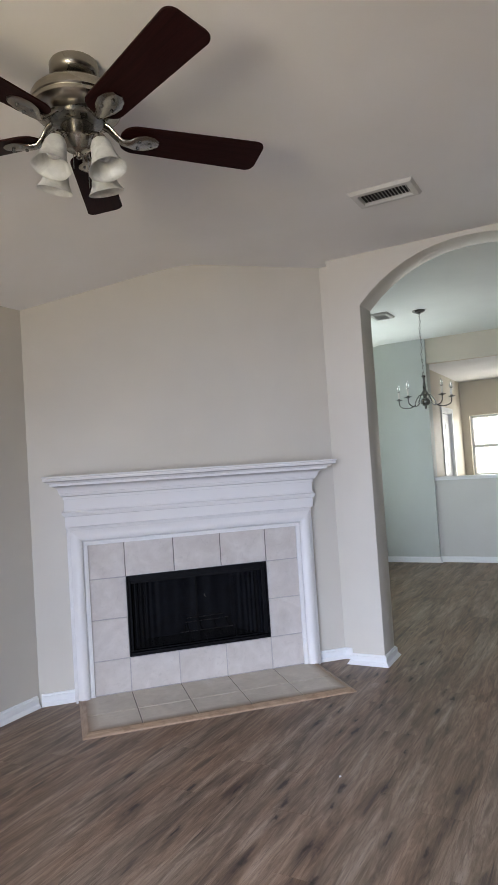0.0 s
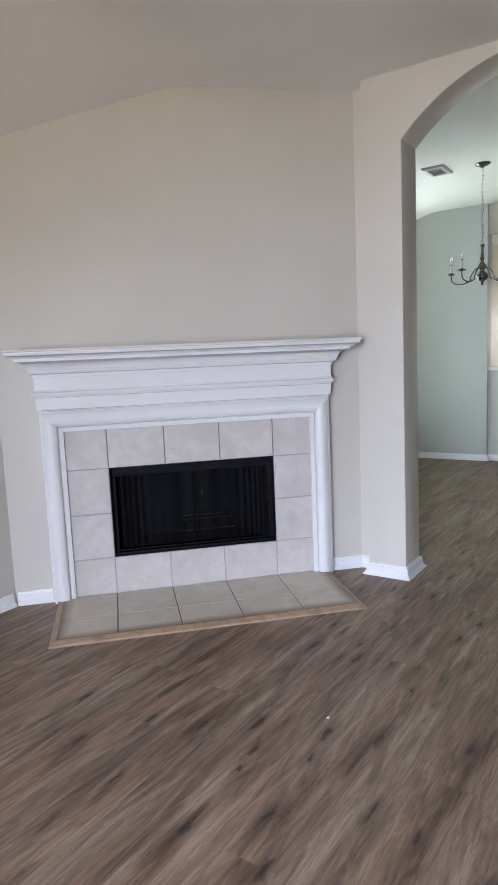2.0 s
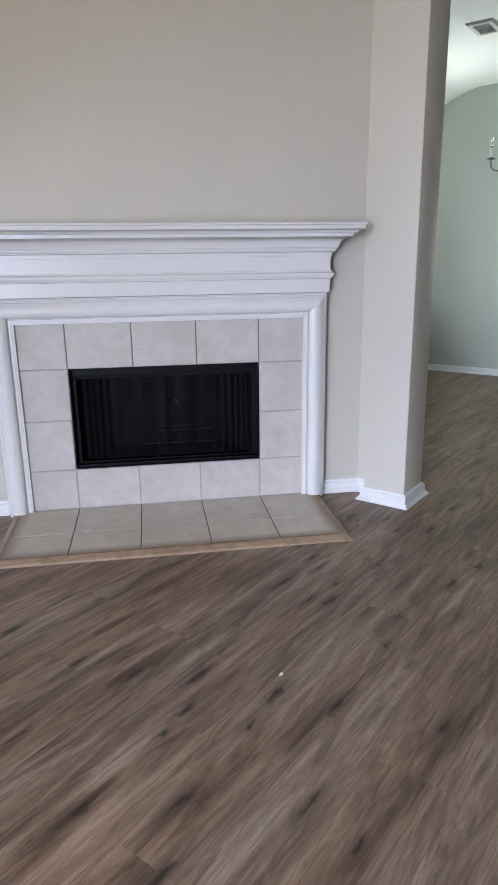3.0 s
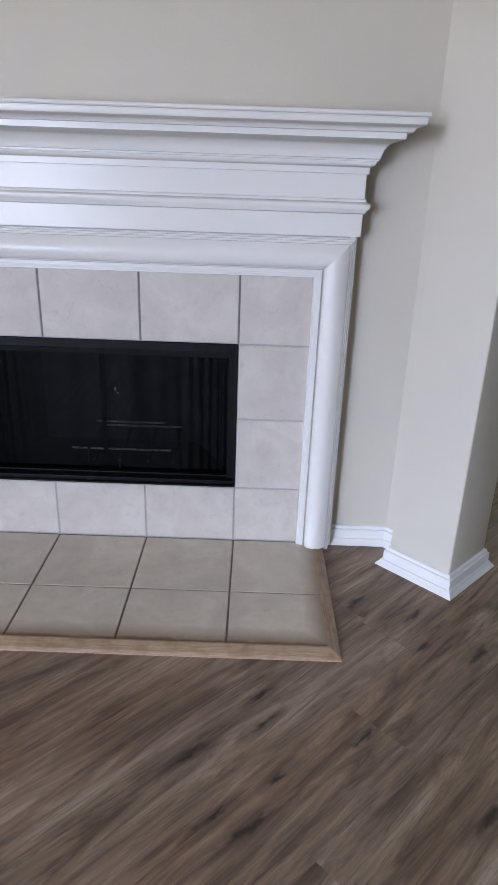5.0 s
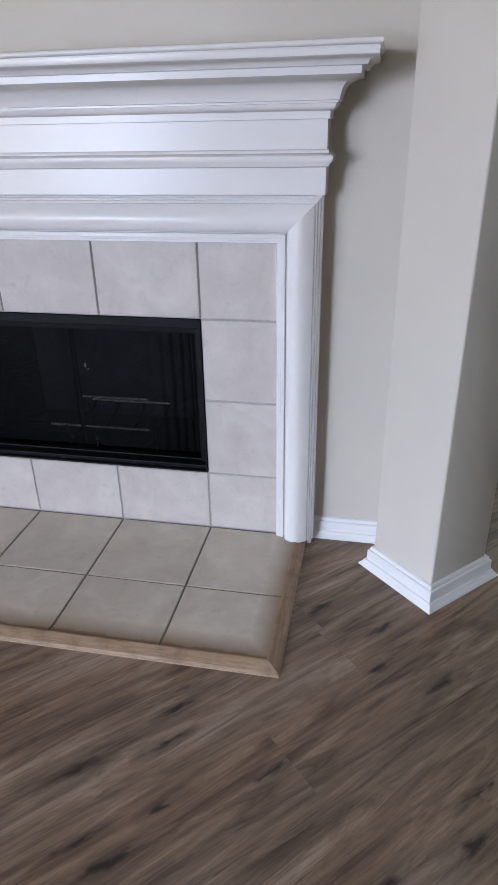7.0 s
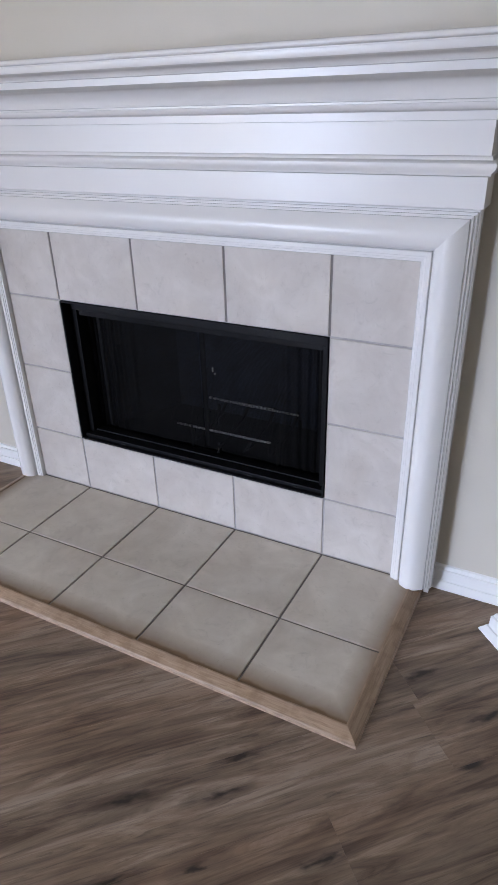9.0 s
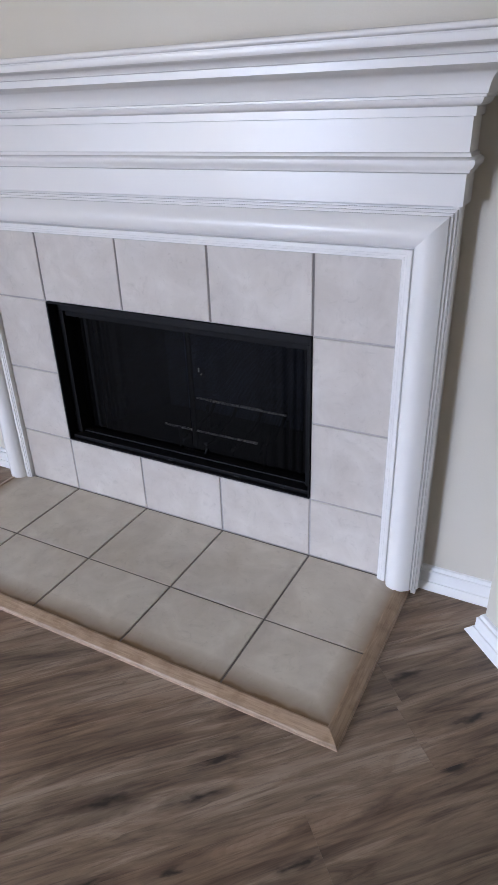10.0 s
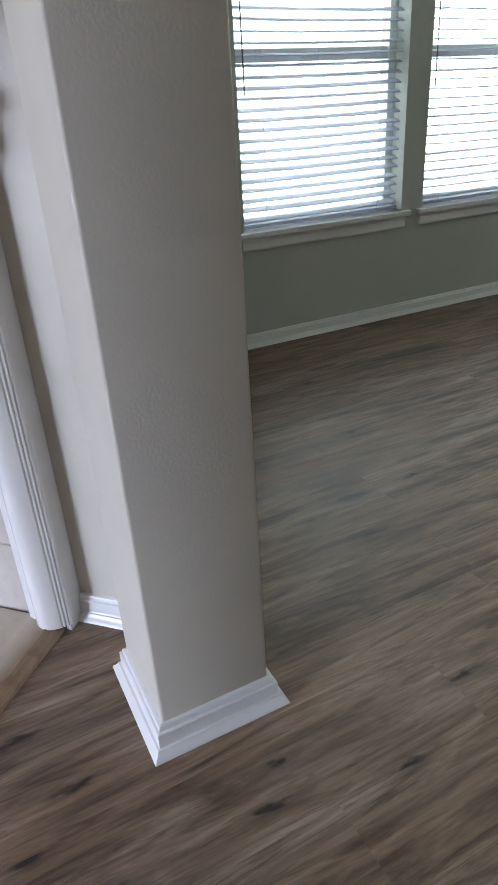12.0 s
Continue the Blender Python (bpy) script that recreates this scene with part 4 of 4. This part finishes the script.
counter = thing("kitchen_counter", H(2.2, FAR_V + 0.48, 0), "kitchen base cabinet with a grey worktop behind the half wall", "counter")
part("worktop", soft_box(-1.2, 1.2, -0.305, 0.33, 0.88, 0.915, 0.005), WORKTOP, counter)
part("carcass", soft_box(-1.19, 1.19, -0.30, 0.29, 0.0, 0.879, 0.002), TRIM, counter)
tap = thing("kitchen_faucet", H(1.225, FAR_V + 0.30, 0.915), "dark gooseneck kitchen faucet standing on the worktop", "faucet")
bm = bmesh.new()
tube(bm, [(0, 0, 0), (0, 0, 0.25)] + [(0.085 - 0.085 * math.cos(t), 0, 0.25 + 0.085 * math.sin(t)) for t in [math.pi * i / 10 for i in range(1, 11)]] + [(0.17, 0, 0.20)], 0.012, 10)
part("spout", bm, IRON, tap, smooth=60)
part("base", lathe(bmesh.new(), [(0, 0), (0.03, 0), (0.028, 0.01), (0.018, 0.03), (0, 0.03)], 18), IRON, tap, smooth=40)
bm = bmesh.new()
tube(bm, [(0.01, 0.02, 0.06), (0.01, 0.06, 0.075), (0.01, 0.09, 0.10)], 0.007, 8)
part("lever", bm, IRON, tap, smooth=60)

flake = thing("paint_flake", H(1.245, -0.868, 0.0), "small white paint flake lying on the floor planks", "debris")
bm = bmesh.new()
bmesh.ops.create_icosphere(bm, subdivisions=1, radius=0.006)
for v in bm.verts:
    v.co = Vector((v.co.x * (1.0 + 0.4 * math.sin(v.co.y * 900)), v.co.y * 1.5, v.co.z * 0.45 + 0.0027))
part("chip", bm, TRIM, flake)

# ---- floor planks, last ----


BIG_KNOTS = ((0.930, -0.360), (1.146, -0.405), (1.215, 0.455), (1.515, 0.180), (0.835, 0.370), (1.043, -1.012), (1.112, -1.135), (1.282, -0.954), (1.408, -1.570),
             (1.731, -0.803), (0.549, -1.419), (1.315, -1.406), (1.473, -0.004), (1.451, -0.894), (1.139, -1.569), (0.437, 1.484))
SMALL_KNOTS = ((0.978, -0.177), (1.170, -0.032), (1.110, -0.261), (1.080, -0.421), (0.910, -0.102), (1.451, 0.288), (1.299, -1.101), (1.125, -1.276), (1.708, -1.275), (0.874, -1.133),
               (0.680, -1.179), (0.811, -1.497), (1.563, -1.230), (1.404, -0.345), (1.441, -0.549), (0.485, 1.305), (0.630, 1.418), (-0.442, 1.859), (0.064, 1.735), (0.993, 0.464),
               (1.136, 0.820), (1.209, 0.778), (1.153, 1.276), (1.261, 1.051), (0.437, 1.747))


def plank_material():
    m = Mat("grey_brown_vinyl_plank", (0.15, 0.12, 0.1), 0.4)
    rnd = m.node("ObjectInfo").outputs["Random"]
    shift = m.node("CombineXYZ", m.math("MULTIPLY", rnd, 0.03), m.math("MULTIPLY", rnd, 0.4), 0.0).outputs[0]
    turned = m.coords("World", turn=45)
    moved = m.node("VectorMath", turned, shift, operation="ADD").outputs[0]

    def along(scale):
        n = m.node("Mapping")
        m.set(n, "Vector", moved)
        n.inputs["Scale"].default_value = scale
        return n.outputs[0]

    streak = m.noise(along((24, 2.5, 1)), 1.0, 9, 0.64, 1.4)
    fine = m.noise(along((140, 7, 1)), 1.0, 7, 0.72, 0.8)
    cloud = m.noise(along((8, 1.2, 1)), 1.0, 5, 0.55, 1.0)
    tone = m.math("ADD", m.math("MULTIPLY", streak, 0.60), m.math("ADD", m.math("MULTIPLY", cloud, 0.40), m.math("MULTIPLY", m.math("SUBTRACT", rnd, 0.5), 0.018)))
    base = m.ramp(tone, (0.37, (0.070, 0.044, 0.029)), (0.45, (0.155, 0.106, 0.073)), (0.53, (0.242, 0.176, 0.126)), (0.65, (0.38, 0.305, 0.24)))
    warm = m.noise(along((5, 0.5, 1)), 1.0, 2, 0.5)
    base = m.mix(m.span(warm, 0.42, 0.68, 0, 0.55), base, m.mix(1.0, base, (1.12, 0.92, 0.80), "MULTIPLY"))
    base = m.mix(m.span(fine, 0.50, 0.62, 0, 0.38), base, (0.06, 0.038, 0.027))
    dash = m.noise(along((64, 5.5, 1)), 1.0, 5, 0.65, 1.6)
    base = m.mix(m.span(dash, 0.57, 0.68, 0, 0.45), base, (0.045, 0.029, 0.021))
    # short dark flecks
    fleck = m.node("TexVoronoi", feature="F1")
    m.set(fleck, "Vector", along((13, 2.6, 1)))
    fleck.inputs["Scale"].default_value = 1.0
    some = m.node("SeparateColor", fleck.outputs["Color"])
    reach = m.span(some.outputs[1], 0.6, 1.0, 0.0, 0.30)
    near_fleck = m.math("SUBTRACT", reach, m.math("ADD", fleck.outputs["Distance"], m.math("MULTIPLY", m.math("SUBTRACT", streak, 0.5), 0.9)))
    base = m.mix(m.span(near_fleck, -0.06, 0.16, 0.0, 0.6), base, (0.045, 0.028, 0.02))
    # knots: dark ovals drawn out along the plank
    vor = m.node("TexVoronoi", feature="F1")
    m.set(vor, "Vector", along((5.2, 1.9, 1)))
    vor.inputs["Scale"].default_value = 1.0
    wob = m.math("ADD", vor.outputs["Distance"], m.math("MULTIPLY", m.math("SUBTRACT", streak, 0.5), 0.16))
    pick = m.node("SeparateColor", vor.outputs["Color"])
    size = m.math("MULTIPLY", m.span(pick.outputs[0], 0.40, 1.0, 0.0, 1.0), 0.115)
    core = m.span(m.math("SUBTRACT", size, wob), -0.05, 0.035, 0.0, 1.0)
    # knots of the boards in the middle of the room: (u, v), large ones and small ones
    wobble = m.node("TexNoise")
    m.set(wobble, "Vector", along((1, 0.35, 1)))
    wobble.inputs["Scale"].default_value, wobble.inputs["Detail"].default_value = 48.0, 8.0
    wobble = m.node("VectorMath", wobble.outputs["Color"], (0.5, 0.5, 0.5), operation="SUBTRACT").outputs[0]
    wobble = m.node("VectorMath", wobble, (0.030, 0.17, 0.0), operation="MULTIPLY").outputs[0]
    place = m.node("VectorMath", turned, wobble, operation="ADD").outputs[0]
    near = None
    for spots, (w, l) in ((BIG_KNOTS, (0.015, 0.050)), (SMALL_KNOTS, (0.009, 0.036))):
        for u, v in spots:
            off = m.node("VectorMath", place, (u, v, 0.0), operation="SUBTRACT").outputs[0]
            off = m.node("VectorMath", off, (1 / w, 1 / l, 0.0), operation="MULTIPLY").outputs[0]
            d = m.node("VectorMath", off, operation="LENGTH").outputs["Value"]
            near = d if near is None else m.math("MINIMUM", near, d)
    halo = m.math("MAXIMUM", m.math("MULTIPLY", core, 0.6), m.span(near, 0.6, 2.9, 0.6, 0.0))
    base = m.mix(halo, base, (0.062, 0.040, 0.029))
    dark = m.math("MAXIMUM", m.span(core, 0.55, 0.95), m.span(near, 0.30, 1.05, 1.0, 0.0))
    base = m.mix(m.math("MULTIPLY", dark, 0.93), base, (0.018, 0.011, 0.008))
    m.colour(base)
    m.rough(m.span(streak, 0.3, 0.7, 0.42, 0.56))
    m.bump(m.math("ADD", streak, m.math("MULTIPLY", fine, 0.7)), 0.16, 0.0012)
    return m.mat


PLANK = plank_material()
floor = thing("floor", H(0, 0), "grey-brown knotty vinyl plank floor", "floor", "", "structure")
PW, PL = 0.182, 1.22
bm = bmesh.new()
low = [(-PW / 2 + 0.0001, 0.0001), (PW / 2 - 0.0001, 0.0001), (PW / 2 - 0.0001, PL - 0.0001), (-PW / 2 + 0.0001, PL - 0.0001)]
top = [(-PW / 2 + 0.0007, 0.0007), (PW / 2 - 0.0007, 0.0007), (PW / 2 - 0.0007, PL - 0.0007), (-PW / 2 + 0.0007, PL - 0.0007)]
loft(bm, [[(x, y, -0.006) for x, y in low], [(x, y, -0.0004) for x, y in low], [(x, y, 0.0) for x, y in top]])
plank_mesh = finish(bm, "plank", PLANK)
rng = random.Random(7)
far = bmesh.new()
row_u = -1.10 + PW / 2
while row_u < EAST:
    v = -5.7 - rng.random() * 0.9
    while v < FAR_V + 0.04:
        a, b = max(v, -5.7), min(v + PL, FAR_V + 0.09)
        v += PL
        if b - a < 0.1:
            continue
        if row_u < 3.0 and a > -4.6:
            ob = new("plank", plank_mesh)
            ob.parent = floor
            ob.location = (row_u, a, 0)
            ob.scale = (1, (b - a) / PL, 1)
        else:
            loft(far, [[(row_u + x, a + y * (b - a) / PL, z) for x, y in ring] for ring, z in ((low, -0.006), (low, -0.0004), (top, 0.0))])
    row_u += PW
rest = part("planks_beyond", far, PLANK, floor)
tagged(rest, "", "", "", "stuff")
